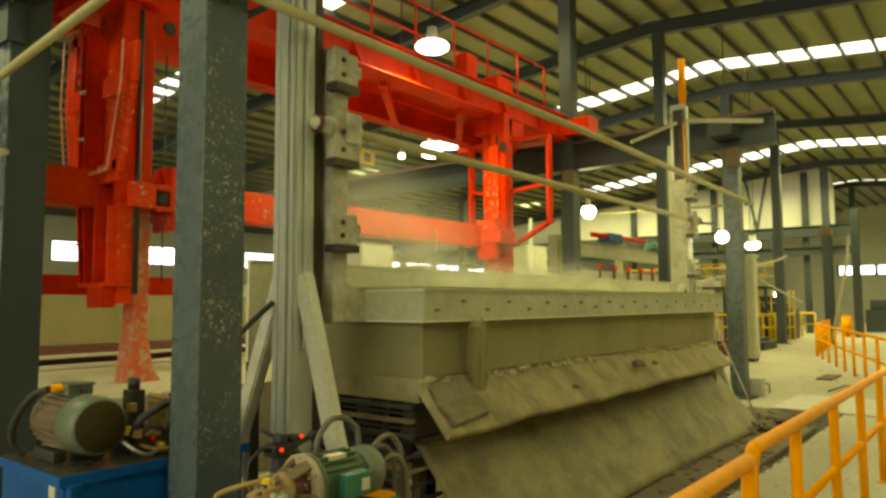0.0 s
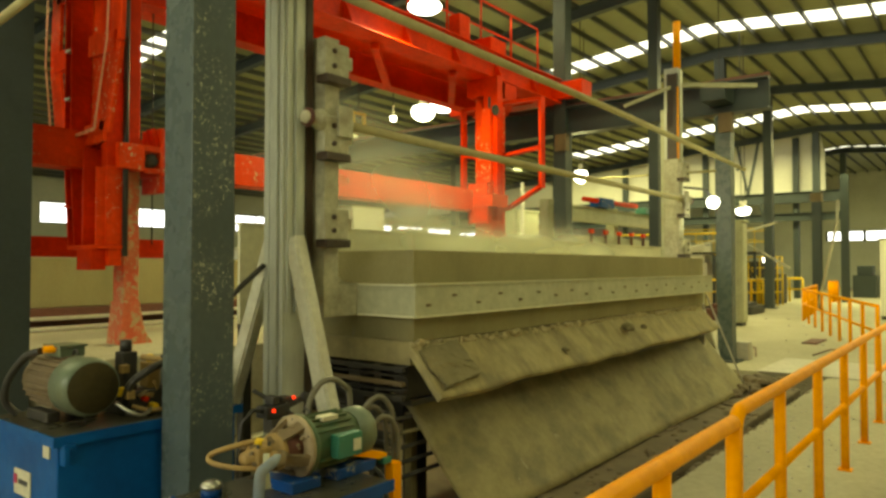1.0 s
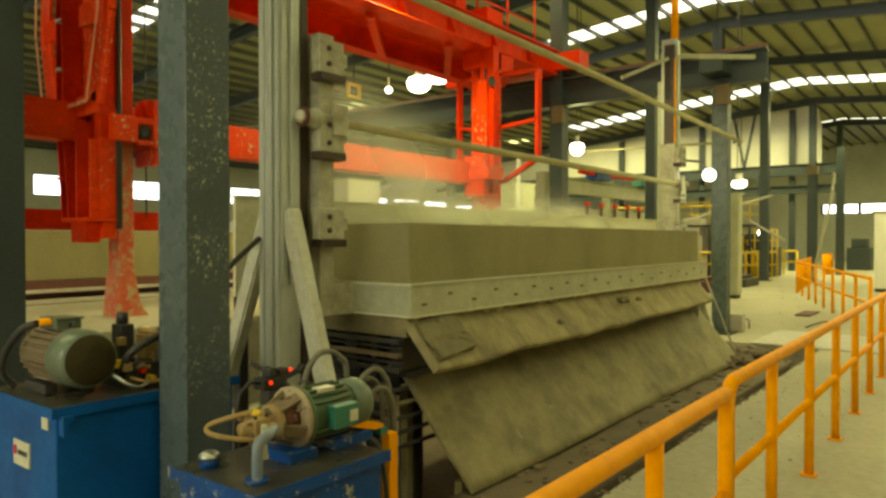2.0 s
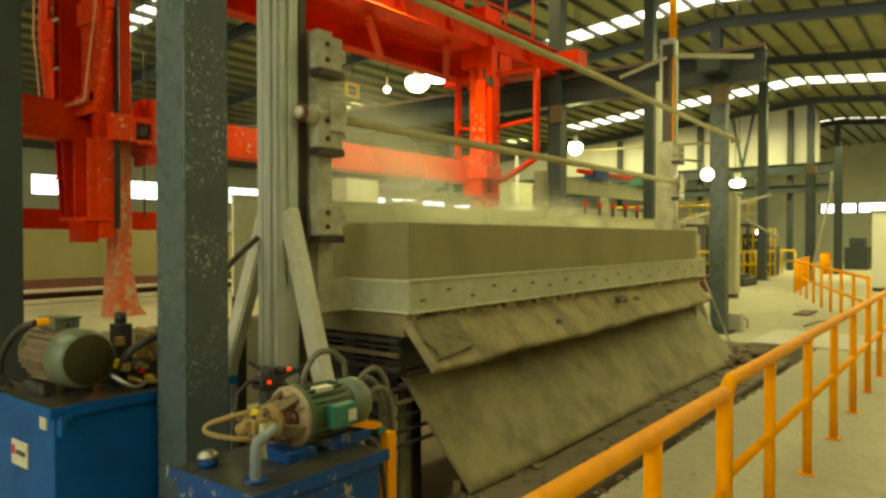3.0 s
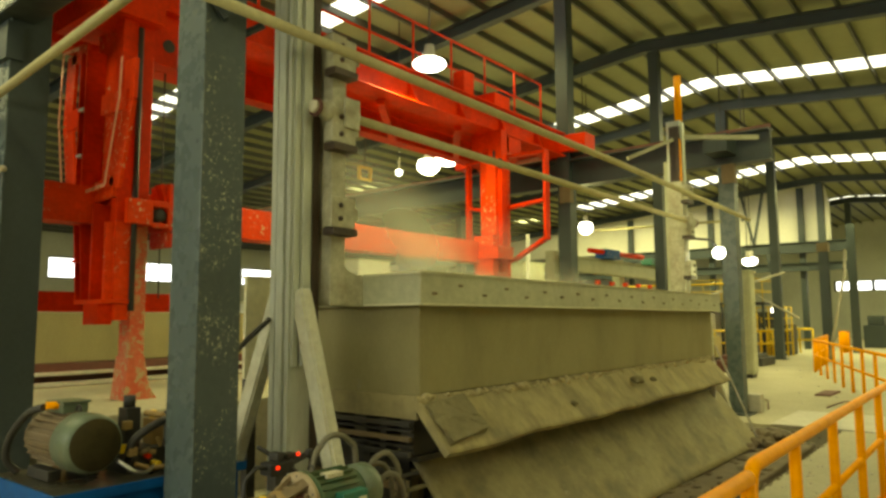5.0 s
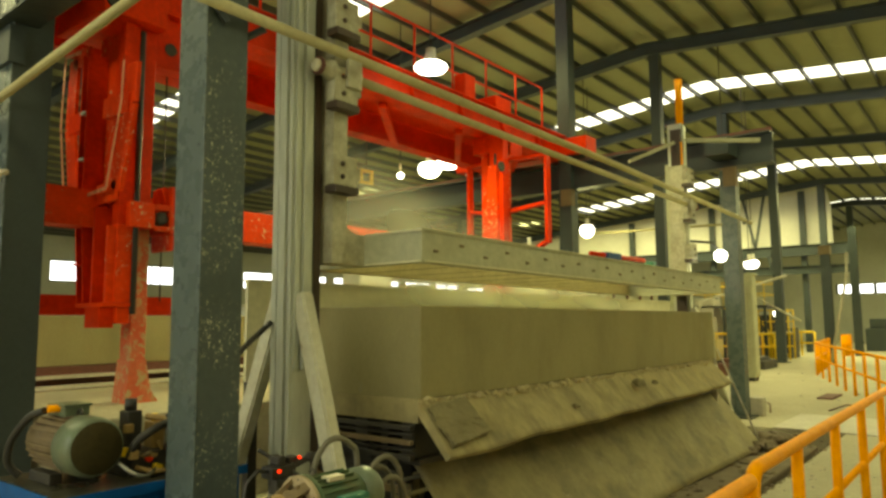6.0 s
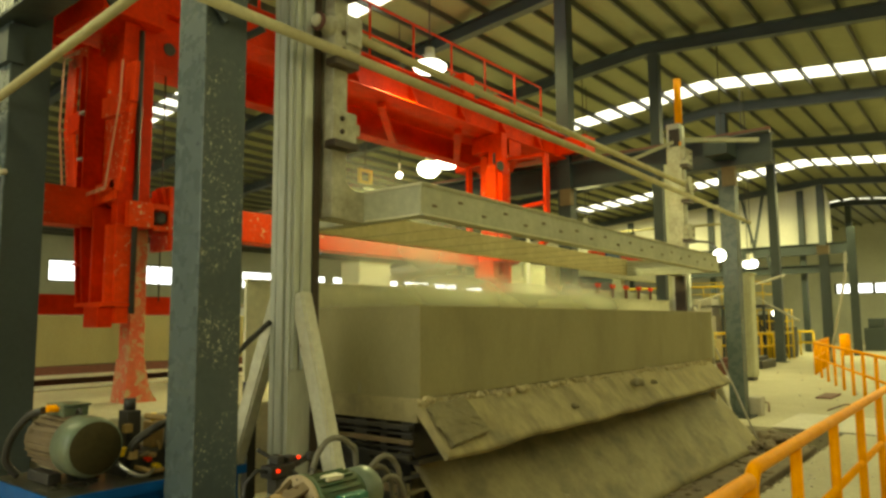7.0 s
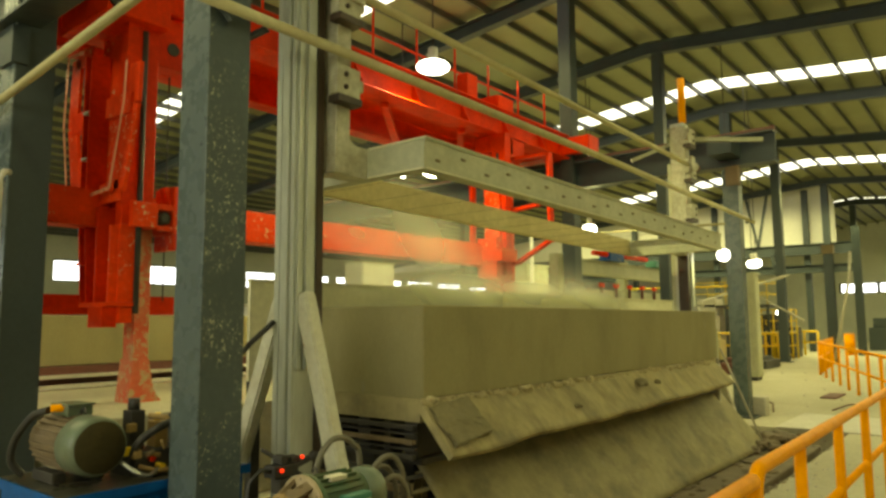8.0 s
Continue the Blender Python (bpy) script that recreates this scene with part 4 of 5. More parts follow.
def far_rail():
    t = thing("handrail", (0, 0, 0), "orange-yellow tube handrail round a floor opening", "railing", "handrails")
    a, b, c = Vector((14.1, 1.54, 0)), Vector((23.5, 4.5, 0)), Vector((29.2, 5.13, 0))
    up = Vector((0, 0, RAIL_H))
    part("top_rail", tubes(0.034, [a + up, b + up, c + up], n=12), M_ORANGE, t)
    part("mid_rail", tubes(0.026, [a + up * 0.54, b + up * 0.54, c + up * 0.54], n=10), M_ORANGE, t)
    for p, q, k in ((a, b, 8), (b, c, 8)):
        for i in range(k + (1 if q is c else 0)):
            r = p.lerp(q, i / k)
            f = part("post", tubes(0.034, [r, r + up * 0.98], n=12), M_ORANGE, t)
    d, e = Vector((36.2, 5.85, 0)), Vector((37.3, 5.65, 0))
    part("top_rail", tubes(0.034, [d + up, e + up], n=10), M_ORANGE, t)
    for i in range(6):
        r = d.lerp(e, i / 5)
        part("post", tubes(0.04, [r, r + up * 0.98], n=10), M_ORANGE, t)


far_rail()


# ---------------------------------------------------------------- hydraulic units
def electric_motor(place, axis_yaw, r, length, body_mat, cover_mat, face_mat, label, fins=18):
    """A foot-mounted motor whose fan cover points along its own +x."""
    t = thing("electric_motor", place, label, "motor", "pump motors")
    t.rotation_euler = (0, 0, radians(axis_yaw))
    h = r + 0.05
    bm = B()
    lathe(bm, (-length * 0.55, 0, h), (1, 0, 0), [(0, r * 0.5), (0.01, r * 0.86), (0.05, r * 0.9), (length * 0.65, r * 0.9), (length * 0.66, r * 0.5)], n=32)
    part("stator", bm, body_mat, t)
    for i in range(fins):
        a = 2 * math.pi * i / fins
        c, s = math.cos(a), math.sin(a)
        bm = B()
        bar(bm, (-length * 0.45, c * r * 0.93, h + s * r * 0.93), (length * 0.12, c * r * 0.93, h + s * r * 0.93), 0.008, r * 0.16, up=(0, c, s))
        part("cooling_fin", bm, body_mat, t)
    bm = B()
    lathe(bm, (length * 0.12, 0, h), (1, 0, 0), [(0, r * 0.97), (0.01, r * 1.03), (length * 0.22, r * 1.03), (length * 0.28, r * 1.0), (length * 0.325, r * 0.92), (length * 0.326, r * 0.5)], n=36)
    part("fan_cover", bm, cover_mat, t)
    bm = B()
    lathe(bm, (length * 0.444, 0, h), (1, 0, 0), [(0, r * 0.89), (0.004, r * 0.88), (0.006, r * 0.2)], n=32)
    part("fan_grille", bm, face_mat, t, "dark dusty fan grille")
    part("terminal_box", boxes((-length * 0.30, length * 0.02, -r * 0.45, r * 0.45, h + r * 0.95, h + r * 1.3), bev=0.01), cover_mat, t)
    part("terminal_lid", boxes((-length * 0.32, length * 0.04, -r * 0.5, r * 0.5, h + r * 1.301, h + r * 1.38), bev=0.006), cover_mat, t)
    part("foot", boxes((-length * 0.4, length * 0.05, -r * 0.9, -r * 0.45, 0, 0.06), bev=0.006), M_DARK, t)
    part("foot", boxes((-length * 0.4, length * 0.05, r * 0.45, r * 0.9, 0, 0.06), bev=0.006), M_DARK, t)
    bm = B()
    tube(bm, arc((length * 0.08, 0, h + r * 1.03), 0.03, 0, 180, (1, 0, 0), (0, 0, 1), 8), 0.008, 8)
    part("lifting_eye", bm, M_DARK, t)
    return t


def blue_tank(x0, x1, y0, y1, h, mat, label):
    t = thing("hydraulic_tank", (0, 0, 0), label, "tank", "oil tanks")
    part("tank_body", boxes((x0, x1, y0, y1, 0.0, h - 0.03), bev=0.008), mat, t)
    part("tank_lid", boxes((x0 - 0.025, x1 + 0.025, y0 - 0.025, y1 + 0.025, h - 0.029, h), bev=0.004), M_OILY, t, "oily dark lid")
    part("lid_rim", boxes((x0 - 0.035, x1 + 0.035, y0 - 0.035, y0 - 0.026, h - 0.05, h + 0.005), (x0 - 0.035, x0 - 0.026, y0 - 0.026, y1 + 0.035, h - 0.05, h + 0.005)), mat, t)
    return t


T1 = blue_tank(1.65, 2.75, 3.89, 4.72, 0.75, M_BLUE, "clean blue painted steel hydraulic oil tank")
T2 = blue_tank(1.745, 2.48, 2.31, 2.87, 0.62, M_BLUEWORN, "chipped blue steel hydraulic oil tank with an oily lid")

# ---------------------------------------------------------------- rear track with a second block
def rear_track():
    t = thing("track_plinth", (0, 0, 0), "pale dusty concrete plinth under the crane", "plinth")
    part("plinth", boxes((2.66, 11.5, 5.8, 8.75, 0.0, 0.88), bev=0.02), M_FLOOR, t)
    t = thing("block_carrier", (0, 9.75, 0), "rusty red steel carrier with pale worn edges on rails", "carrier")
    for y in (-0.75, -0.35, 0.4):
        part("carrier_beam", boxes((0.5, 10.8, y - 0.05, y + 0.05, 0.5, 0.72), (0.5, 10.8, y - 0.09, y + 0.09, 0.721, 0.745)), M_RUST, t)
        part("worn_edge", boxes((0.5, 10.8, y - 0.10, y + 0.06, 0.746, 0.775), bev=0.004), M_PALE, t, "pale worn running edge")
    part("carrier_deck", boxes((0.7, 7.3, -0.62, 0.65, 0.9, 1.135)), M_RUST, t)
    part("deck_edge", boxes((0.7, 9.3, -0.80, -0.621, 1.00, 1.035), bev=0.004), M_PALE, t)
    part("lower_edge", boxes((0.5, 10.8, -0.98, -0.70, 0.885, 0.92), bev=0.004), M_PALE, t)
    part("side_channel", boxes((0.5, 10.8, -0.90, -0.86, 0.5, 0.884), bev=0.004), M_RUST, t)
    for i in range(6):
        part("carrier_leg", boxes((1.0 + i * 1.2, 1.12 + i * 1.2, -0.6, 0.6, 0.0, 0.49)), M_DARK, t)
        bm = B()
        lathe(bm, (1.5 + i * 1.1, -0.42, 0.84), (0, 1, 0), [(0, 0.03), (0.01, 0.075), (0.06, 0.075), (0.07, 0.03)], n=16)
        part("wheel", bm, M_DARK, t)
    single("concrete_cake", boxes((0.8, 7.2, 9.2, 10.4, 1.14, 1.765), bev=0.008), M_CAKE, "smooth grey-green aerated concrete block on a rusty carrier", "concrete block")


rear_track()


def second_machine():
    t = thing("rear_machine", (0, 7.6, 0), "pale grey steel frame of a second cutting machine", "machine")
    part("upper_beam", boxes((14.1, 21.0, 0.0, 0.25, 2.74, 3.06), bev=0.01), M_FRAME, t)
    part("upper_flange", boxes((14.1, 21.0, -0.05, 0.30, 3.061, 3.09), bev=0.004), M_FRAME, t)
    part("lower_beam", boxes((14.1, 21.0, 0.0, 0.25, 2.05, 2.40), bev=0.01), M_FRAME, t)
    part("lower_tray", boxes((14.1, 21.0, -0.3, 0.25, 1.70, 1.95), bev=0.01), M_GUARD, t)
    for x in (14.0, 17.5, 21.1):
        part("upright", boxes((x - 0.12, x + 0.12, 0.26, 0.5, 0.0, 3.2), bev=0.01), M_FRAME, t)
    for i in range(6):
        x = 15.4 + i * 0.8
        part("red_bracket", boxes((x - 0.07, x + 0.10, -0.08, -0.001, 2.46, 2.56), bev=0.006), M_REDWORN, t, "small faded red bracket")
        part("red_rod", boxes((x - 0.03, x + 0.03, -0.07, -0.02, 1.96, 2.46)), M_RUST, t)
    part("pipe", tubes(0.06, [(14.9, -0.1, 3.25), (18.0, -0.1, 3.28)], n=10), M_RED, t)
    part("valve_box", boxes((15.6, 16.4, -0.2, 0.1, 3.10, 3.34), bev=0.02), M_BLUEWORN, t)
    part("valve_box", boxes((18.4, 19.6, -0.2, 0.1, 3.10, 3.28), bev=0.02), M_TEAL, t)
    part("white_post", tubes(0.05, [(15.9, 2.2, 0.0), (15.9, 2.2, 3.9)], n=12), M_WHITE, t, "white standing pipe")


second_machine()


def far_cabinets():
    for x, y, w, d, h, mat, lab in ((9.3, 12.5, 0.9, 0.6, 2.0, M_WALL, "light grey control cabinet"), (17.0, 10.7, 1.2, 0.8, 3.2, M_FRAME, "pale grey equipment cabinet"),
                                    (14.2, 12.3, 0.7, 0.6, 2.6, M_MOTOR, "grey-green painted equipment housing"), (20.0, 20.0, 1.8, 1.0, 4.0, M_WHITE, "white painted equipment cabinet on the floor"),
                                    (20.5, 5.62, 0.5, 0.45, 2.9, M_FRAME, "narrow pale grey cabinet beside a column"), (26.6, 1.46, 2.0, 2.5, 2.50, M_WHITE, "large white painted steel cabinet")):
        t = thing("control_cabinet", (x, y, 0), lab, "cabinet", "cabinets")
        part("cabinet_body", boxes((-w / 2, w / 2, -d / 2, d / 2, 0.1, h), bev=0.012), mat, t)
        part("plinth", boxes((-w / 2 + 0.03, w / 2 - 0.03, -d / 2 + 0.03, d / 2 - 0.03, 0, 0.1)), M_DARK, t)
        part("cabinet_roof", boxes((-w / 2 - 0.05, w / 2 + 0.05, -d / 2 - 0.05, d / 2 + 0.05, h, h + 0.05), bev=0.01), M_FRAME, t)
        part("door", boxes((-w / 2 - 0.02, -w / 2 - 0.001, -d / 2 + 0.05, d / 2 - 0.05, 0.15, h - 0.06), bev=0.004), mat, t)
        part("door", boxes((-w / 2 + 0.05, w / 2 - 0.05, -d / 2 - 0.02, -d / 2 - 0.001, 0.15, h - 0.06), bev=0.004), mat, t)


far_cabinets()


def gable():
    bm = B()
    prism(bm, [(6.62, 5.55), (Y1, 5.55), (Y1, roof_z(Y1) - 0.02), (6.9, roof_z(6.9) - 0.25), (6.62, 7.55)], "x", 40.3, 40.45)
    single("wall_gable", bm, M_WHITE, "off-white steel panel wall above the crane girders", "wall", kind="structure")
    for y in (7.95, 12.6, 17.4, 22.2, 27.0):
        single("wall_post", boxes((40.0, 40.28, y - 0.14, y + 0.14, 0, roof_z(y) - 0.55)), M_COLFAR, "dark steel gable post", "column", "gable posts", "structure")
    for z0, z1 in ((4.97, 5.54), (4.03, 4.45)):
        t = thing("cross_girder", (39.8, 0, z0), "dark green-grey steel girder across the hall", "beam", "cross girders")
        h = z1 - z0
        part("web", boxes((-0.02, 0.02, 5.6, 30, 0.03, h - 0.03)), M_COLFAR, t)
        part("top_flange", boxes((-0.16, 0.16, 5.6, 30, h - 0.03, h)), M_COLFAR, t)
        part("bottom_flange", boxes((-0.16, 0.16, 5.6, 30, 0, 0.03)), M_COLFAR, t)
    t = thing("wind_brace", (39.6, 0, 0), "crossed steel wind braces between the posts", "brace")
    part("brace_bar", bars(((0, 10.2, 5.5), (0, 10.75, 8.3), 0.12, 0.12)), M_COLFAR, t)
    part("brace_bar", bars(((0, 10.2, 5.5), (0, 9.65, 8.3), 0.12, 0.12)), M_COLFAR, t)
    part("brace_bar", bars(((0, 9.6, 5.1), (0, 8.6, 0.2), 0.12, 0.12)), M_COLFAR, t)
    for i in range(7):
        y = -8 + i * 2.6
        w = thing("window_%d" % (i + 30), (X1 + 0.1, y, 3.65), "bright daylit window in the end wall", "window", "east windows")
        w["kind"] = "structure"
        part("pane", boxes((-0.01, 0.01, 0.05, 2.42, 0.05, 0.72)), G_WIN, w)
        part("window_frame", boxes((-0.06, 0.06, 0, 0.05, 0, 0.77), (-0.06, 0.06, 2.42, 2.6, 0, 0.77), (-0.06, 0.06, 0.05, 2.42, 0, 0.05), (-0.06, 0.06, 0.05, 2.42, 0.72, 0.77)), M_COLFAR, w)


gable()


def far_clutter():
    # yellow barriers far down the hall
    for x, y0, y1 in ((30.0, 7.2, 9.9), (33.0, 7.6, 9.2), (36.0, 6.9, 8.6)):
        t = thing("barrier", (x, 0, 0), "low yellow painted steel barrier", "railing", "yellow barriers")
        part("top_rail", tubes(0.05, [(0, y0, 1.1), (0, y1, 1.1)], n=8), M_YELLOW, t)
        part("mid_rail", tubes(0.04, [(0, y0, 0.6), (0, y1, 0.6)], n=8), M_YELLOW, t)
        k = int((y1 - y0) / 0.45)
        for i in range(k + 1):
            y = y0 + (y1 - y0) * i / k
            part("post", tubes(0.045, [(0, y, 0), (0, y, 1.08)], n=8), M_YELLOW, t)
    for x, y, w, d, h, mat, lab in ((34.0, 8.4, 1.5, 2.2, 1.9, M_DARK, "dark green stationary machine far down the hall"),
                                    (44.0, 5.3, 1.6, 1.1, 1.7, M_COLFAR, "grey steel bin far down the hall"), (32.0, 10.4, 1.5, 1.2, 2.6, M_PALE, "pale dusty machine frame far down the hall"),
                                    (22.5, 6.6, 1.2, 0.8, 0.5, M_RUST, "low rusty scrap pile on the floor"), (26.0, 6.9, 1.8, 1.0, 0.4, M_DARK, "low dark scrap pile on the floor")):
        t = thing("machine", (x, y, 0), lab, "machine", "far machines")
        part("body", boxes((-w / 2, w / 2, -d / 2, d / 2, 0, h * 0.7), bev=0.03), mat, t)
        part("top", boxes((-w / 3, w / 3, -d / 3, d / 3, h * 0.7 + 0.001, h), bev=0.03), mat, t)
    for pts, lab in (([(30, 5.25, 0.0), (30, 4.55, 3.3), (30, 4.5, 4.2)], "pale leaning steel pole"), ([(28, 9.5, 0.0), (28, 9.4, 2.4), (28, 6.2, 3.3)], "pale bent steel tube"),
                     ([(29, 7.8, 0.0), (29, 7.6, 2.6), (29, 6.0, 1.6)], "pale bent steel tube")):
        single("scaffold_tube", tubes(0.05, pts, n=8), M_PALE, lab + " standing among the machines", "tube", "scaffold tubes")

    # yellow tube scaffold and two free-standing hall posts
    t = thing("tube_scaffold", (32.0, 7.1, 0), "yellow painted tube scaffold with thin rails", "scaffold")
    for i in range(5):
        for x in (0.0, 0.9):
            part("standard", tubes(0.03, [(x, i * 0.35, 0), (x, i * 0.35, 1.1 if i % 2 else 2.1)], n=8), M_YELLOW, t)
    for z in (0.55, 1.08, 1.6, 2.08):
        for x in (0.0, 0.9):
            part("ledger", tubes(0.025, [(x, 0, z), (x, 1.4, z)], n=8), M_YELLOW, t)
    part("brace", tubes(0.022, [(-0.05, 0, 0.1), (-0.05, 1.4, 2.05)], n=8), M_YELLOW, t)
    part("plank", boxes((-0.02, 0.92, 0.0, 1.4, 1.12, 1.16)), M_REAR, t)
    for x, y, h in ((30.6, 5.33, 4.2), (37.0, 5.28, 5.95)):
        t = thing("steel_post", (x, y, 0), "dark green-grey free-standing steel hall post", "column", "hall posts")
        part("web", boxes((-0.13, 0.13, -0.012, 0.012, 0, h)), M_COLFAR, t)
        for s in (-1, 1):
            part("flange", boxes((s * 0.145 - 0.0145, s * 0.145 + 0.0145, -0.16, 0.16, 0, h)), M_COLFAR, t)
        if h < 5:
            part("head_plate", boxes((-0.2, 0.2, -0.2, 0.2, h + 0.001, h + 0.35), bev=0.02), M_MOTORDUST, t, "rusty brown bracket on top")


far_clutter()


def stored_goods():
    """Pallets, crates and trestles that fill the far end of the bay."""
    random.seed(17)
    kinds = ((M_PALE, "pale dusty crate stack far down the hall"), (M_REAR, "ochre dusty trestle stack far down the hall"), (M_DARK, "dark steel rack far down the hall"),
             (M_FRAME, "grey steel bin stack far down the hall"), (M_REDWORN, "worn red steel rack far down the hall"))
    for i in range(22):
        x = 25.5 + (i % 11) * 1.25 + random.uniform(-0.2, 0.2)
        y = 0.262 * x + 0.35 + (i // 11) * 1.7 + random.uniform(-0.2, 0.3)
        if abs(y - 6.9) < 0.9 and abs(x - 29.0) < 1.0:
            y += 1.4
        mat, lab = kinds[(i * 3 + i // 5) % 5]
        w, d, h = random.uniform(0.5, 1.0), random.uniform(0.5, 0.9), random.uniform(0.35, 1.9)
        t = thing("storage_stack", (x, y, 0), lab, "stack", "stored goods")
        part("lower_crate", boxes((-w / 2, w / 2, -d / 2, d / 2, 0.12, h * 0.55), bev=0.02), mat, t)
        part("skid", boxes((-w / 2, -w / 2 + 0.1, -d / 2, d / 2, 0, 0.119)), M_DARK, t)
        part("skid", boxes((w / 2 - 0.1, w / 2, -d / 2, d / 2, 0, 0.119)), M_DARK, t)
        if i % 3 != 2:
            for sx in (-1, 1):
                for sy in (-1, 1):
                    part("upright", boxes((sx * w * 0.45 - 0.03, sx * w * 0.45 + 0.03, sy * d * 0.45 - 0.03, sy * d * 0.45 + 0.03, h * 0.551, h)), mat, t)
            part("shelf", boxes((-w / 2, w / 2, -d / 2, d / 2, h, h + 0.05)), mat, t)
    # yellow service platform under the far girders
    t = thing("service_platform", (33.0, 9.6, 0), "yellow railed steel service platform on thin posts", "platform")
    part("deck", boxes((-1.5, 1.5, -1.8, 1.8, 2.2, 2.3)), M_DARK, t)
    for x in (-1.4, 1.4):
        for y in (-1.7, 0.0, 1.7):
            part("post", boxes((x - 0.05, x + 0.05, y - 0.05, y + 0.05, 0.0, 2.199)), M_COLFAR, t)
            part("rail_post", tubes(0.02, [(x, y, 2.3), (x, y, 3.3)], n=8), M_YELLOW, t)
    for z in (2.8, 3.3):
        part("rail", tubes(0.02, [(-1.4, 1.7, z), (-1.4, -1.7, z), (1.4, -1.7, z), (1.4, 1.7, z)], n=8), M_YELLOW, t)
    part("stair", bars(((-1.6, -1.6, 0.05), (-1.6, -0.2, 2.2), 0.5, 0.08)), M_YELLOW, t)


stored_goods()


# ---------------------------------------------------------------- lamps
def high_bay(x, y, z, r, flat):
    t = thing("high_bay_lamp", (x, y, z), "lit high-bay factory lamp with a bright glass", "lamp", "high bay lamps")
    bm = B()
    lathe(bm, (0, 0, r * flat * 0.5), (0, 0, 1), [(0, r * 0.62), (0.03, r * 0.6), (0.10, r * 0.35), (0.24, r * 0.28), (0.25, 0.02)], n=24)
    part("reflector", bm, M_PALE, t)
    bm = B()
    k = 10
    lathe(bm, (0, 0, -r * flat), (0, 0, 1), [(r * flat * (1 - math.cos(math.pi * 0.72 * i / k)), r * math.sin(math.pi * 0.72 * i / k)) for i in range(k + 1)], n=24)
    part("lamp_glass", bm, G_LAMP, t, "glowing white lamp glass")
    part("hanger", tubes(0.012, [(0, 0, r * flat * 0.5 + 0.24), (0, 0, roof_z(y) - z)], n=6), M_DARK, t)


for p in ((7.49, 6.22, 5.32, 0.24, 0.36), (13.25, 11.05, 5.5, 0.29, 0.75), (17.7, 9.0, 4.2, 0.2, 1.0), (22.5, 6.0, 3.36, 0.16, 0.8), (23.1, 6.05, 3.42, 0.18, 0.8),
          (17.9, 14.1, 6.95, 0.42, 0.5), (11.6, 10.55, 5.0, 0.075, 1.0), (33.0, 7.75, 1.95, 0.16, 1.0)):
    high_bay(*p)


# glare of a lamp behind the column, built as a glowing ball; arm added
def glare_lamp():
    t = thing("lamp_glare", (10.95, 3.33, 2.64), "glowing ball for a far lamp's glare, on an added arm", "lamp")
    bm = B()
    k = 10
    lathe(bm, (0, 0, -0.095), (0, 0, 1), [(0.095 * (1 - math.cos(math.pi * 0.85 * i / k)), 0.095 * math.sin(math.pi * 0.85 * i / k)) for i in range(k + 1)], n=24)
    part("lamp_glass", bm, G_LAMP, t, "glowing white lamp glass")
    part("arm", tubes(0.018, [(0, 0.01, 0.08), (-0.1, 0.1, 0.2), (-0.61, 0.30, 0.2)], n=8), M_DARK, t)


glare_lamp()


def yellow_sign():
    t = thing("yellow_marker", (8.96, 9.0, 4.2), "small yellow steel frame on the crane", "frame")
    part("frame_bar", boxes((-0.16, 0.16, -0.03, 0.03, 0, 0.04), (-0.16, 0.16, -0.03, 0.03, 0.22, 0.26), (-0.16, -0.12, -0.03, 0.03, 0.041, 0.219), (0.12, 0.16, -0.03, 0.03, 0.041, 0.219)), M_YELLOW, t)
    part("hanger", boxes((-0.01, 0.01, -0.01, 0.01, 0.261, 0.8)), M_DARK, t)


yellow_sign()

# ---------------------------------------------------------------- hydraulic unit by the near column
MOTOR1 = electric_motor((1.88, 4.26, 0.755), -90, 0.162, 0.62, M_MOTORDUST, M_MOTOR, M_GRILLE, "grey-green electric motor with dusty cooling fins on the blue tank", 24)
part("name_plate", boxes((1.640, 1.649, 4.21, 4.42, 0.36, 0.50)), M_PLATE, T1, "pale name plate with a magenta mark")
part("plate_mark", boxes((1.632, 1.639, 4.375, 4.405, 0.42, 0.47)), M_LOGO, T1)
for i in range(4):
    part("plate_print", boxes((1.633, 1.639, 4.235 + i * 0.03, 4.255 + i * 0.03, 0.425, 0.45)), M_TEXT, T1)
part("warning_plate", boxes((1.640, 1.649, 3.97, 4.045, 0.62, 0.70)), M_PLATE, T1, "small blank ochre plate")
part("lifting_lug", boxes((1.66, 1.69, 3.83, 3.889, 0.60, 0.71), (1.69, 1.72, 3.83, 3.889, 0.68, 0.71), bev=0.004), M_BLUE, T1)


M_BLUEGREY = material("dusty_blue_pipe", (0.16, 0.2, 0.25), 0.5, grain=25, stain=(0.25, 0.22, 0.15), stain_amount=0.5, stain_scale=6)


def cable(name, pts, r, mat, label, cat="hose"):
    """A smooth bent cable through pts."""
    pts = [Vector(p) for p in pts]
    out = []
    for i in range(len(pts) - 1):
        p0, p1, p2, p3 = pts[max(i - 1, 0)], pts[i], pts[i + 1], pts[min(i + 2, len(pts) - 1)]
        for k in range(6):
            t = k / 6
            out.append(0.5 * ((2 * p1) + (p2 - p0) * t + (2 * p0 - 5 * p1 + 4 * p2 - p3) * t * t + (3 * p1 - p0 - 3 * p2 + p3) * t ** 3))
    out.append(pts[-1])
    bm = B()
    tube(bm, out, r, 10)
    return single(name, bm, mat, label, cat)


cable("motor_cable", [(1.74, 4.34, 1.16), (1.70, 4.45, 1.12), (1.66, 4.58, 0.98), (1.66, 4.62, 0.85), (1.72, 4.60, 0.765)], 0.022, M_BLACK, "thick black cable from the motor's terminal box", "cable")
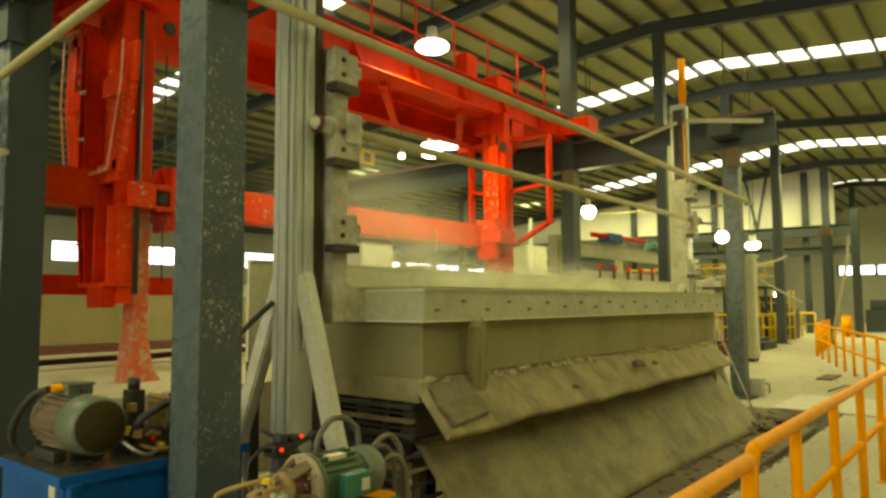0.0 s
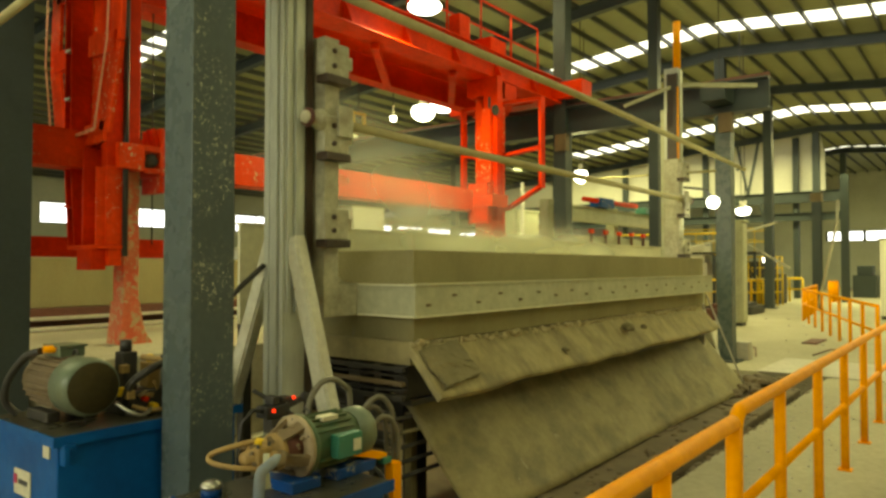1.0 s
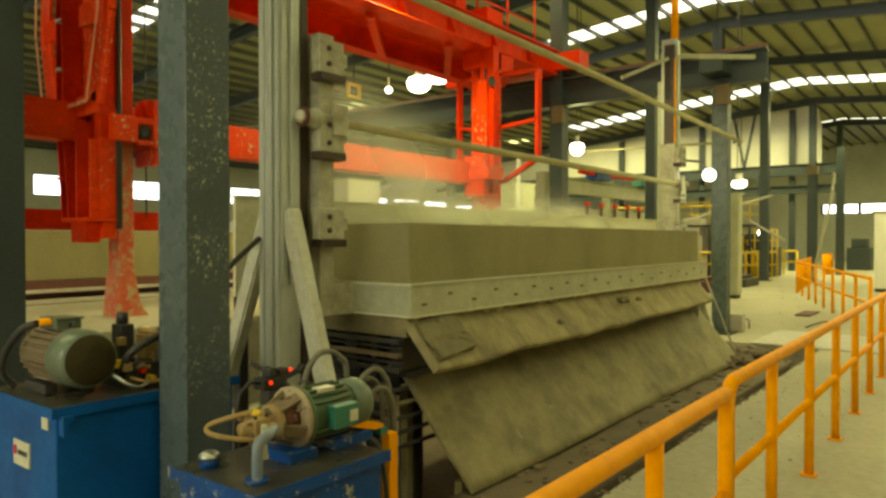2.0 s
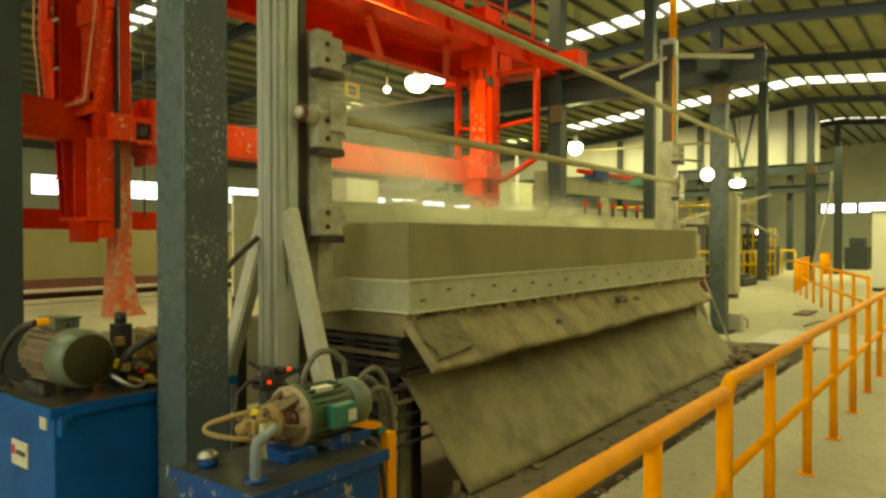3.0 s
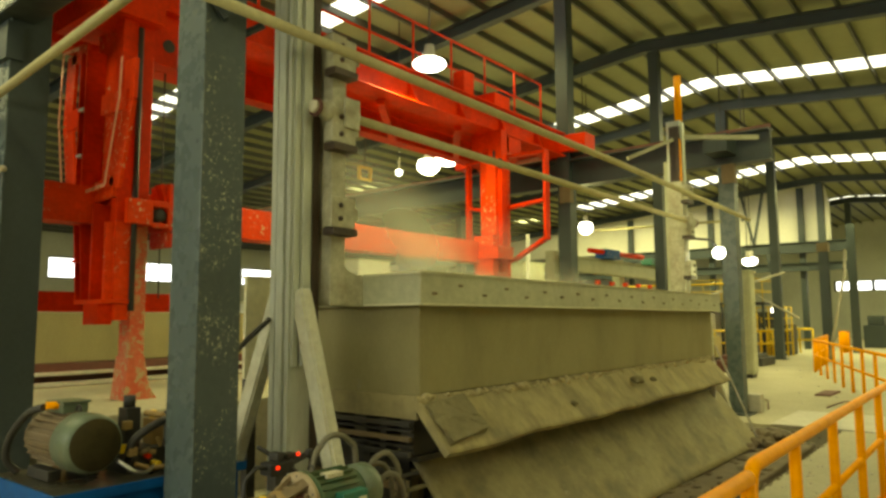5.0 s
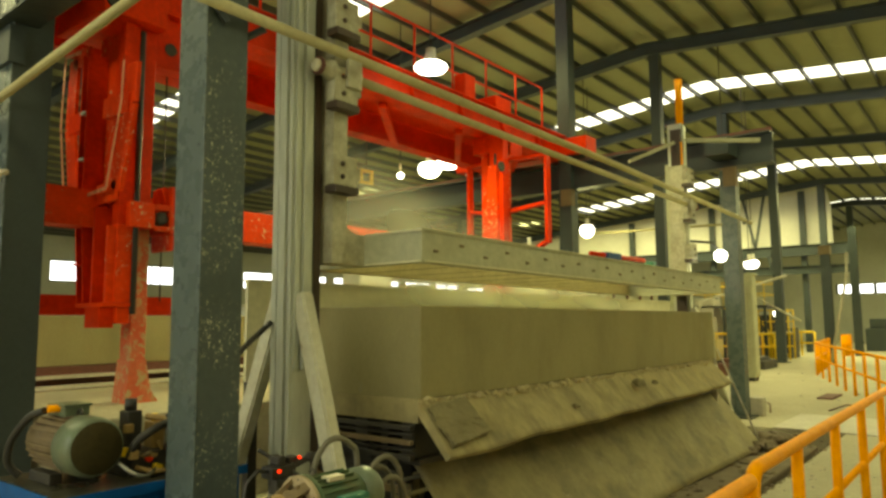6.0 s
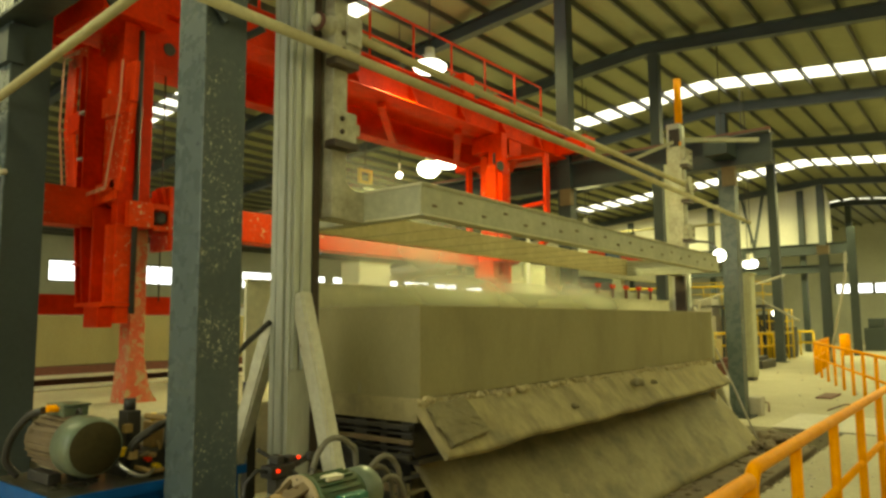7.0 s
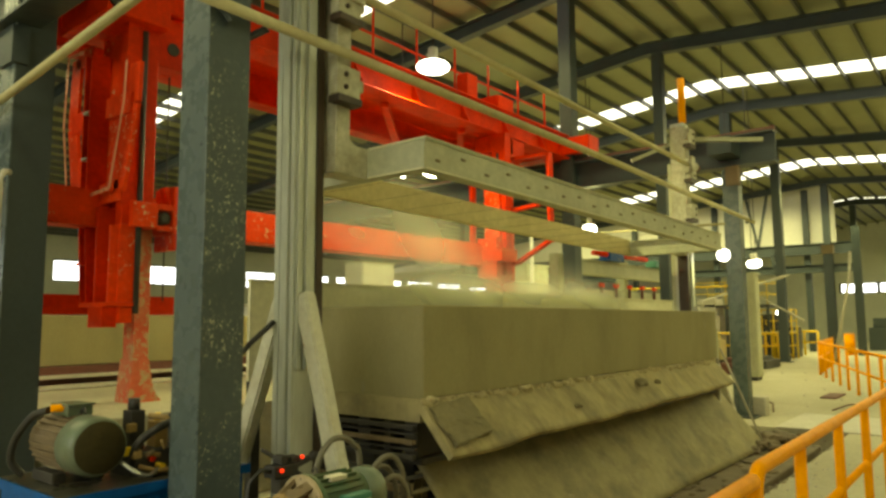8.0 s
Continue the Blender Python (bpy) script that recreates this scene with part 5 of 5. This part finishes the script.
part("cable_gland", tubes(0.022, [(1.86, 4.31, 1.165), (1.75, 4.33, 1.17)], n=12), M_ORANGE, T1, "yellow-orange cable gland")


def valve_block():
    t = thing("valve_block", (2.25, 4.2, 0.75), "oily cluster of hydraulic valves with yellow caps", "valves")
    part("manifold", boxes((-0.14, 0.35, -0.12, 0.14, 0.0, 0.14), bev=0.008), M_DARK, t)
    part("valve", boxes((-0.12, -0.03, -0.06, 0.05, 0.141, 0.38), bev=0.01), M_BLACK, t)
    part("valve", boxes((0.04, 0.12, -0.06, 0.05, 0.141, 0.30), bev=0.01), M_BRASS, t)
    part("valve", boxes((0.18, 0.27, -0.06, 0.05, 0.141, 0.33), bev=0.01), M_DARK, t)
    part("solenoid", tubes(0.035, [(-0.075, 0, 0.381), (-0.075, 0, 0.45)], n=12), M_BLACK, t)
    part("cap", tubes(0.02, [(0.08, 0.0, 0.301), (0.08, 0.0, 0.345)], n=10), M_YELLOW, t)
    part("cap", tubes(0.02, [(0.02, -0.13, 0.05), (0.02, -0.19, 0.05)], n=10), M_YELLOW, t)
    part("red_cap", tubes(0.018, [(-0.03, -0.13, 0.1), (-0.03, -0.17, 0.1)], n=10), M_RED, t)
    part("gauge", tubes(0.04, [(0.22, -0.13, 0.2), (0.22, -0.17, 0.2)], n=16), M_CHROME, t)
    part("elbow", tubes(0.018, [(0.0, -0.05, 0.34), (0.06, -0.14, 0.33), (0.12, -0.16, 0.24), (0.12, -0.14, 0.1)], n=10), M_BRASS, t)
    part("elbow", tubes(0.014, [(-0.1, -0.13, 0.06), (-0.02, -0.2, 0.03), (0.12, -0.2, 0.03), (0.2, -0.13, 0.06)], n=10), M_BRASS, t)

    random.seed(31)
    for i in range(18):
        x, y, z = random.uniform(-0.15, 0.38), random.uniform(-0.2, -0.06), random.uniform(0.02, 0.32)
        mat = (M_BRASS, M_DARK, M_MOTORDUST, M_YELLOW, M_BRASS, M_BLACK)[i % 6]
        if i % 3:
            d = Vector((random.uniform(-1, 1), random.uniform(-0.6, 0.1), random.uniform(-0.5, 1))).normalized() * 0.06
            part("fitting", tubes(random.uniform(0.009, 0.018), [(x, y, z), (x + d.x, y + d.y, z + d.z)], n=8), mat, t)
        else:
            part("fitting", boxes((x - 0.025, x + 0.025, y - 0.02, y + 0.02, z - 0.02, z + 0.03), bev=0.005), mat, t)


valve_block()
cable("hydraulic_hose", [(2.12, 4.1, 0.80), (2.10, 4.0, 0.95), (2.2, 3.95, 1.04), (2.35, 4.0, 1.06), (2.5, 4.1, 1.0), (2.6, 4.2, 0.78)], 0.024, M_BLACK, "bent black hydraulic hose beside the valves")
cable("hydraulic_hose", [(2.02, 4.02, 0.86), (2.08, 3.95, 0.80), (2.16, 3.95, 0.775), (2.28, 4.05, 0.80)], 0.012, M_CHROME, "short braided steel hose on the tank")


# ---------------------------------------------------------------- second pump unit
def pump_motor():
    t = thing("pump_motor", (2.16, 2.60, 0.62), "green flange motor driving an ochre pump on the blue tank", "motor")
    z = 0.18
    bm = B()
    lathe(bm, (0.02, 0, z), (1, 0, 0), [(0, 0.07), (0.002, 0.145), (0.025, 0.148), (0.03, 0.12), (0.05, 0.118), (0.33, 0.118), (0.335, 0.09)], n=36)
    part("motor_body", bm, M_GREEN, t)
    for i in range(22):
        a = 2 * math.pi * i / 22
        c, s = math.cos(a), math.sin(a)
        if -0.5 < s < 0.45 and c < 0:
            continue
        bm = B()
        bar(bm, (0.06, c * 0.122, z + s * 0.122), (0.30, c * 0.122, z + s * 0.122), 0.006, 0.024, up=(0, c, s))
        part("cooling_fin", bm, M_GREEN, t)
    bm = B()
    lathe(bm, (0.336, 0, z), (1, 0, 0), [(0, 0.11), (0.002, 0.126), (0.10, 0.126), (0.125, 0.11), (0.13, 0.06)], n=32)
    part("fan_cover", bm, M_MOTOR, t)
    part("terminal_box", boxes((0.13, 0.29, -0.175, -0.115, z - 0.06, z + 0.05), bev=0.008), M_TEAL, t, "bright teal terminal box")
    part("rating_plate", boxes((0.225, 0.275, -0.180, -0.176, z - 0.035, z + 0.02)), M_PLATE, t)
    part("top_plate", boxes((0.12, 0.22, -0.075, 0.0, z + 0.105, z + 0.128), bev=0.003), M_PLATE, t, "ochre rating plate on top")
    bm = B()
    lathe(bm, (0.019, 0, z), (-1, 0, 0), [(0, 0.10), (0.001, 0.148), (0.022, 0.146), (0.024, 0.09), (0.025, 0.02)], n=36)
    part("flange", bm, M_FLANGE, t, "dusty brown motor flange")
    bm = B()
    lathe(bm, (-0.006, 0, z), (-1, 0, 0), [(0, 0.085), (0.08, 0.07), (0.09, 0.03)], n=24)
    part("coupling", bm, M_RUST, t, "dark rusty coupling in the open housing")
    for an in (60, 120, 200, 270, 330):
        c, q = math.cos(radians(an)), math.sin(radians(an))
        part("housing_rib", bars(((0.0, c * 0.125, z + q * 0.125), (-0.105, c * 0.075, z + q * 0.075), 0.05, 0.02, (0, c, q))), M_MOTORDUST, t)
    bm = B()
    lathe(bm, (-0.09, 0, z), (-1, 0, 0), [(0, 0.06), (0.002, 0.085), (0.03, 0.085), (0.035, 0.06), (0.08, 0.055), (0.085, 0.07), (0.105, 0.07), (0.11, 0.045), (0.16, 0.048), (0.165, 0.03), (0.19, 0.03), (0.195, 0.01)], n=20)
    part("pump", bm, M_BRASS, t, "ochre cast pump body")
    part("pump_head", boxes((-0.25, -0.17, -0.07, 0.05, z - 0.05, z + 0.05), bev=0.015), M_BRASS, t)
    for dx, dy in ((-0.24, -0.055), (-0.18, -0.055), (-0.24, 0.035), (-0.18, 0.035)):
        part("bolt", tubes(0.008, [(dx, dy, z + 0.05), (dx, dy, z + 0.066)], n=6), M_DARK, t)
    part("elbow", tubes(0.02, [(-0.13, -0.05, z), (-0.14, -0.10, z + 0.01), (-0.17, -0.13, z - 0.01), (-0.22, -0.14, z - 0.02)], n=10), M_MOTORDUST, t)
    part("pump_port", tubes(0.024, [(-0.2, 0, z + 0.04), (-0.2, 0, z + 0.075)], n=12), M_YELLOW, t)
    part("pump_port", tubes(0.028, [(-0.17, -0.04, z), (-0.17, -0.11, z)], n=12), M_BRASS, t)
    for x in (-0.05, 0.22):
        part("foot", boxes((x - 0.05, x + 0.12 + (0.10 if x > 0 else 0.0), -0.12, 0.12, 0.0, 0.05), bev=0.006), M_BLUEWORN, t)
    bm = B()
    for a in range(6):
        an = radians(60 * a + 30)
        lathe(bm, (0.018, 0.13 * math.cos(an), z + 0.13 * math.sin(an)), (-1, 0, 0), [(0, 0.012), (0.02, 0.012), (0.022, 0.004)], n=8)
    part("flange_bolts", bm, M_DARK, t)["kind"] = "stuff"
    bm = B()
    tube(bm, arc((0.1, 0.02, z + 0.14), 0.02, 0, 180, (0, 1, 0), (0, 0, 1), 8), 0.006, 8)
    part("lifting_eye", bm, M_DARK, t)
    random.seed(17)
    bm = B()
    for i in range(60):
        an = radians(random.uniform(-40, 220))
        x = random.uniform(-0.27, -0.02)
        r = 0.05 + 0.075 * min(1.0, max(0.0, (x + 0.17) / 0.15)) * (1 if i % 2 else 0.7)
        lump(bm, (x, math.cos(an) * r, z + math.sin(an) * r), random.uniform(0.007, 0.02), 0.7, i + 40)
    part("caked_dirt", bm, M_MOTORDUST, t, "caked brown dust and slurry")["kind"] = "stuff"


pump_motor()
cable("suction_pipe", [(1.99, 2.50, 0.80), (1.90, 2.44, 0.80), (1.85, 2.43, 0.78), (1.84, 2.43, 0.72), (1.84, 2.43, 0.622)], 0.024, M_BLUEGREY, "bent blue-grey suction pipe into the tank lid", "pipe")
part("pipe_flange", tubes(0.05, [(1.84, 2.43, 0.62), (1.84, 2.43, 0.634)], n=16), M_BLUEWORN, T2)
cable("return_pipe", [(1.95, 2.60, 0.87), (1.86, 2.66, 0.85), (1.80, 2.72, 0.82), (1.79, 2.70, 0.79), (1.85, 2.60, 0.77), (1.93, 2.55, 0.76)], 0.012, M_BRASS, "ochre bent return pipe round the pump", "pipe")
part("filler_cap", tubes(0.045, [(1.83, 2.76, 0.62), (1.83, 2.76, 0.66)], n=18), M_BLUEWORN, T2)
bm = B()
lathe(bm, (1.83, 2.76, 0.661), (0, 0, 1), [(0, 0.05), (0.015, 0.048), (0.03, 0.03), (0.035, 0.005)], n=20)
part("breather_cap", bm, M_CHROME, T2, "polished domed breather cap")
cable("valve_lever", [(1.93, 2.50, 0.83), (1.90, 2.46, 0.76), (1.89, 2.44, 0.70)], 0.014, M_FRAME, "pale lever of a shut-off valve", "lever")
cable("hydraulic_hose", [(2.40, 2.77, 0.70), (2.40, 2.77, 0.92), (2.46, 2.76, 1.03), (2.54, 2.75, 1.055), (2.63, 2.75, 1.01), (2.68, 2.75, 0.90), (2.68, 2.75, 0.3), (2.68, 2.75, 0.02)], 0.016, M_HOSE, "dusty looped hydraulic hose behind the motor")
for dy, dz in ((0.0, 0.0), (0.05, -0.06), (-0.04, -0.1)):
    cable("hydraulic_hose", [(2.60, 2.66 + dy, 0.3), (2.60, 2.64 + dy, 0.72 + dz), (2.64, 2.62 + dy, 0.88 + dz), (2.73, 2.60 + dy, 0.95 + dz), (2.82, 2.60 + dy, 0.90 + dz), (2.86, 2.60 + dy, 0.75 + dz), (2.87, 2.60 + dy, 0.02)],
          0.015, M_HOSE, "bundle hose looped down to the floor")
cable("floor_cable", [(2.50, 2.40, 0.66), (2.53, 2.36, 0.60), (2.55, 2.34, 0.4), (2.60, 2.36, 0.1), (2.7, 2.3, 0.015), (2.85, 2.1, 0.015)], 0.012, M_BLACK, "black cable hanging over the tank's edge", "cable")
cable("machine_cable", [(2.50, 3.78, 1.05), (2.60, 3.80, 1.38), (2.70, 3.80, 1.50), (2.80, 3.80, 1.58), (2.89, 3.78, 1.66)], 0.018, M_BLACK, "thick black cable to the guide post", "cable")
cable("machine_cable", [(2.45, 3.3, 0.95), (2.55, 3.2, 0.86), (2.66, 3.1, 0.74), (2.75, 3.0, 0.5), (2.8, 2.95, 0.02)], 0.012, M_BLACK, "thin black cable below the switch box", "cable")


def orange_guard():
    t = thing("guard_rail", (0, 0, 0), "short bright orange guard post with a stub rail", "railing")
    part("post", boxes((2.72, 2.785, 2.47, 2.53, 0.0, 0.62), bev=0.006), M_ORANGE, t)
    part("stub_rail", bars(((2.50, 2.55, 0.715), (2.70, 2.52, 0.66), 0.05, 0.035)), M_ORANGE, t)
    part("blue_cap", boxes((2.66, 2.72, 2.48, 2.53, 0.625, 0.66), bev=0.005), M_TEAL, t, "small blue-green clip")


orange_guard()


def switch_box():
    t = thing("limit_switch", (2.54, 3.2, 0.8), "black switch box with lit red lamps and a bent cable", "switch")
    part("box", boxes((-0.10, 0.07, -0.04, 0.06, 0.0, 0.07), bev=0.012), M_BLACK, t)
    part("lower_block", boxes((-0.06, 0.03, -0.03, 0.05, -0.09, -0.001), bev=0.012), M_DARK, t)
    part("stand", tubes(0.018, [(-0.01, 0.03, -0.8), (-0.01, 0.03, -0.09)], n=10), M_DARK, t)
    part("housing", boxes((-0.05, 0.0, -0.03, 0.05, 0.071, 0.12), (0.03, 0.10, -0.02, 0.05, 0.071, 0.105), bev=0.010), M_DARK, t)
    part("roller_arm", bars(((0.05, -0.02, 0.05), (0.17, -0.04, 0.09), 0.02, 0.03)), M_DARK, t)
    bm = B()
    lathe(bm, (0.17, -0.06, 0.09), (0, 1, 0), [(0, 0.012), (0.002, 0.028), (0.03, 0.028), (0.032, 0.012)], n=14)
    part("roller", bm, M_BLACK, t)
    part("conduit", tubes(0.012, [(-0.09, 0.0, 0.04), (-0.16, 0.0, 0.06), (-0.22, 0.02, 0.0), (-0.24, 0.03, -0.2), (-0.22, 0.05, -0.79)], n=8), M_BLACK, t)
    for x, z in ((-0.055, 0.045), (0.085, 0.10)):
        bm = B()
        lathe(bm, (x, -0.042, z), (0, -1, 0), [(0, 0.010), (0.010, 0.009), (0.014, 0.004)], n=14)
        part("red_lamp", bm, G_RED, t, "lit red indicator lamp")


switch_box()


def floor_litter():
    random.seed(21)
    bm = B()
    for i in range(22):
        x, y = random.uniform(12.0, 24.0), random.uniform(2.2, 6.0)
        lump(bm, (x, y, 0.01), random.uniform(0.02, 0.05), 0.35, i)
    for i in range(120):
        x, y = random.uniform(2.6, 9.5), random.uniform(1.0, 1.9)
        lump(bm, (x, y, 0.004), random.uniform(0.006, 0.02), 0.5, i + 80)
    single("floor_litter", bm, M_PALE, "scattered crumbs of concrete on the floor", "debris", kind="stuff")
    single("floor_plank", boxes((16.5, 17.6, 2.9, 3.2, 0.0, 0.03)), M_RUST, "flat rusty offcut lying on the floor", "plank")
    single("grating_sheet", boxes((11.68, 13.6, 1.1, 2.9, 0.0, 0.02)), M_PALE, "pale steel sheet over the end of the pit", "sheet")
    for p0, p1 in (((13.6, 3.4), (15.2, 3.9)), ((14.4, 2.6), (15.6, 2.3))):
        single("loose_wire", tubes(0.012, [(p0[0], p0[1], 0.012), ((p0[0] + p1[0]) / 2 + 0.2, (p0[1] + p1[1]) / 2, 0.05), (p1[0], p1[1], 0.012)], n=6), M_RUST, "bent rusty wire on the floor", "wire")


floor_litter()


def pit_side():
    t = thing("end_block", (9.85, 3.3, 0), "pale plastered block at the end of the bed", "block")
    part("block", boxes((-0.1, 0.12, -0.1, 0.5, -0.42, 1.45), bev=0.01), M_PALE, t)
    t = thing("column_footing", (12.95, 3.56, 0), "low pale concrete footing beside the column", "footing")
    part("footing", boxes((0.0, 0.25, -0.2, 0.1, 0.0, 0.32), bev=0.02), M_PALE, t)


pit_side()


# ---------------------------------------------------------------- steam
def steam_material(name, density):
    m = bpy.data.materials.new(name)
    m.use_nodes = True
    nt = m.node_tree
    n, l = nt.nodes, nt.links
    for x in list(n):
        if x.type == "BSDF_PRINCIPLED":
            n.remove(x)
    co = n.new("ShaderNodeTexCoord")
    sub = n.new("ShaderNodeVectorMath")
    sub.operation = "SUBTRACT"
    sub.inputs[1].default_value = (0.5, 0.5, 0.5)
    flat = n.new("ShaderNodeVectorMath")
    flat.operation = "MULTIPLY"
    flat.inputs[1].default_value = (2.05, 0.0, 2.05)
    ln = n.new("ShaderNodeVectorMath")
    ln.operation = "LENGTH"
    l.new(co.outputs["Generated"], sub.inputs[0])
    l.new(sub.outputs[0], flat.inputs[0])
    l.new(flat.outputs[0], ln.inputs[0])
    thick = n.new("ShaderNodeMapRange")
    thick.interpolation_type = "SMOOTHSTEP"
    thick.inputs["From Min"].default_value, thick.inputs["From Max"].default_value = 1.0, 0.0
    l.new(ln.outputs["Value"], thick.inputs["Value"])
    tex = n.new("ShaderNodeTexNoise")
    tex.inputs["Scale"].default_value, tex.inputs["Detail"].default_value, tex.inputs["Distortion"].default_value = 0.8, 1.0, 0.0
    oi = n.new("ShaderNodeObjectInfo")
    add = n.new("ShaderNodeVectorMath")
    add.operation = "ADD"
    sc = n.new("ShaderNodeVectorMath")
    sc.operation = "SCALE"
    sc.inputs["Scale"].default_value = 40.0
    comb = n.new("ShaderNodeCombineXYZ")
    for i in range(3):
        l.new(oi.outputs["Random"], comb.inputs[i])
    l.new(comb.outputs[0], sc.inputs[0])
    l.new(co.outputs["Object"], add.inputs[0])
    l.new(sc.outputs[0], add.inputs[1])
    l.new(add.outputs[0], tex.inputs["Vector"])
    wisp = n.new("ShaderNodeMapRange")
    wisp.inputs["From Min"].default_value, wisp.inputs["From Max"].default_value = 0.22, 0.70
    l.new(tex.outputs["Fac"], wisp.inputs["Value"])
    mul = n.new("ShaderNodeMath")
    mul.operation = "MULTIPLY"
    l.new(thick.outputs["Result"], mul.inputs[0])
    l.new(wisp.outputs["Result"], mul.inputs[1])
    dens = n.new("ShaderNodeMath")
    dens.operation = "MULTIPLY"
    dens.inputs[1].default_value = density
    l.new(mul.outputs[0], dens.inputs[0])
    clear = n.new("ShaderNodeBsdfTransparent")
    dif = n.new("ShaderNodeBsdfDiffuse")
    dif.inputs["Color"].default_value = (0.92, 0.95, 0.80, 1)
    trl = n.new("ShaderNodeBsdfTranslucent")
    trl.inputs["Color"].default_value = (0.92, 0.95, 0.80, 1)
    both = n.new("ShaderNodeMixShader")
    l.new(dif.outputs[0], both.inputs[1])
    l.new(trl.outputs[0], both.inputs[2])
    out = n.new("ShaderNodeMixShader")
    l.new(dens.outputs[0], out.inputs[0])
    l.new(clear.outputs[0], out.inputs[1])
    l.new(both.outputs[0], out.inputs[2])
    l.new(out.outputs[0], n["Material Output"].inputs["Surface"])
    return m


M_STEAM = steam_material("low_steam", 0.8)
M_WISP = steam_material("thin_steam", 0.55)


def puff_mesh():
    bm = B()
    bmesh.ops.create_icosphere(bm, subdivisions=4, radius=1.0)
    for v in bm.verts:
        k = 1 + 0.06 * noise.noise(v.co * 1.2)
        v.co = Vector((v.co.x * k, v.co.y * k * 0.07, v.co.z * k))
    bmesh.ops.delete(bm, geom=[v for v in bm.verts if v.co.y > 0.02], context="VERTS")
    for f in bm.faces:
        f.smooth = True
    return bm


LOW_MESH = mesh_of(puff_mesh(), "low_steam", M_STEAM)
WISP_MESH = mesh_of(puff_mesh(), "wisp", M_WISP)
PUFFS = []


def puff(mesh, x, y, z, sx, sz, rise, drift, turn):
    ob = tagged(new("steam_puff", mesh), "thin pale steam drifting off the warm concrete block", "steam", "steam puffs")
    ob.scale = (sx, (sx + sz) * 0.4, sz)
    ob.location = (x, y, z)
    PUFFS.append((ob, (x, y, z), rise, drift, turn))


# low layer along the block's back edge
for x, z, sx, sz in ((4.4, 1.86, 1.7, 0.38), (5.9, 1.85, 1.7, 0.36), (7.4, 1.86, 1.7, 0.38), (8.9, 1.85, 1.6, 0.38)):
    puff(LOW_MESH, x, 4.42 + 0.02 * sx, z, sx, sz, 0.012, 0.02, 0.3)
# broad thin veils that climb past the crane
for x, y, z, sx, sz, rise, drift in ((5.0, 4.75, 2.4, 1.7, 1.1, 0.03, 0.04), (7.0, 4.85, 2.1, 2.0, 0.8, 0.03, 0.05), (5.3, 4.95, 1.9, 1.2, 1.0, 0.08, 0.05), (8.6, 4.8, 1.9, 1.6, 0.55, 0.02, 0.04), (4.6, 5.0, 2.75, 1.4, 0.8, 0.01, 0.04)):
    puff(WISP_MESH, x, y, z, sx, sz, rise, drift, 1.5)


def motions():
    # height of the near end of the beams, and the lean as the far end lags
    beam = ((0.0, 1.522, 0), (0.5, 1.42, 0), (1.0, 1.31, 0), (1.5, 1.21, 0), (1.8, 1.155, 0), (2.1, 1.12, 0), (2.4, 1.105, 0), (2.6, 1.105, 0), (2.8, 1.12, 0), (3.0, 1.153, 0),
            (3.5, 1.30, 0), (4.0, 1.452, 0), (4.5, 1.595, 0.05), (5.0, 1.745, 0.14), (5.5, 1.90, 0.25), (6.0, 2.052, 0.35), (6.5, 2.203, 0.46), (7.0, 2.36, 0.56), (7.5, 2.52, 0.66), (8.0, 2.675, 0.75))
    walk(WIRE_FRAME, [(t, pose(0, 0, z + 3.49 * math.tan(radians(lean)), 0, lean, 0)) for t, z, lean in beam])
    walk(CHIP, [(0.0, pose(4.06, 2.96, 1.21, 9, -11, 0)), (0.1, pose(4.065, 2.955, 1.20, 10, -12, 0)), (0.2, pose(4.08, 2.945, 1.17, 12, -15, 0)),
                (0.3, pose(4.16, 2.90, 1.08, 20, -26, 0)), (0.4, pose(4.30, 2.70, 0.78, 38, -45, 0)), (0.5, pose(4.44, 2.42, 0.18, 76, -72, 0)),
                (0.6, pose(4.45, 2.18, -0.02, 92, -82, 0)), (0.7, pose(4.45, 1.99, -0.30, 92, -86, 0)), (0.8, pose(4.45, 1.99, -0.37, 90, -88, 0)), (8.0, pose(4.45, 1.99, -0.37, 90, -88, 0))])
    for ob, p0, rise, drift, turn in PUFFS:
        walk(ob, [(t, pose(p0[0] + drift * t, p0[1] + 0.02 * t, p0[2] + rise * t, 0, turn * t, 0)) for t in (0.0, 2.0, 4.0, 6.0, 8.0)])


motions()
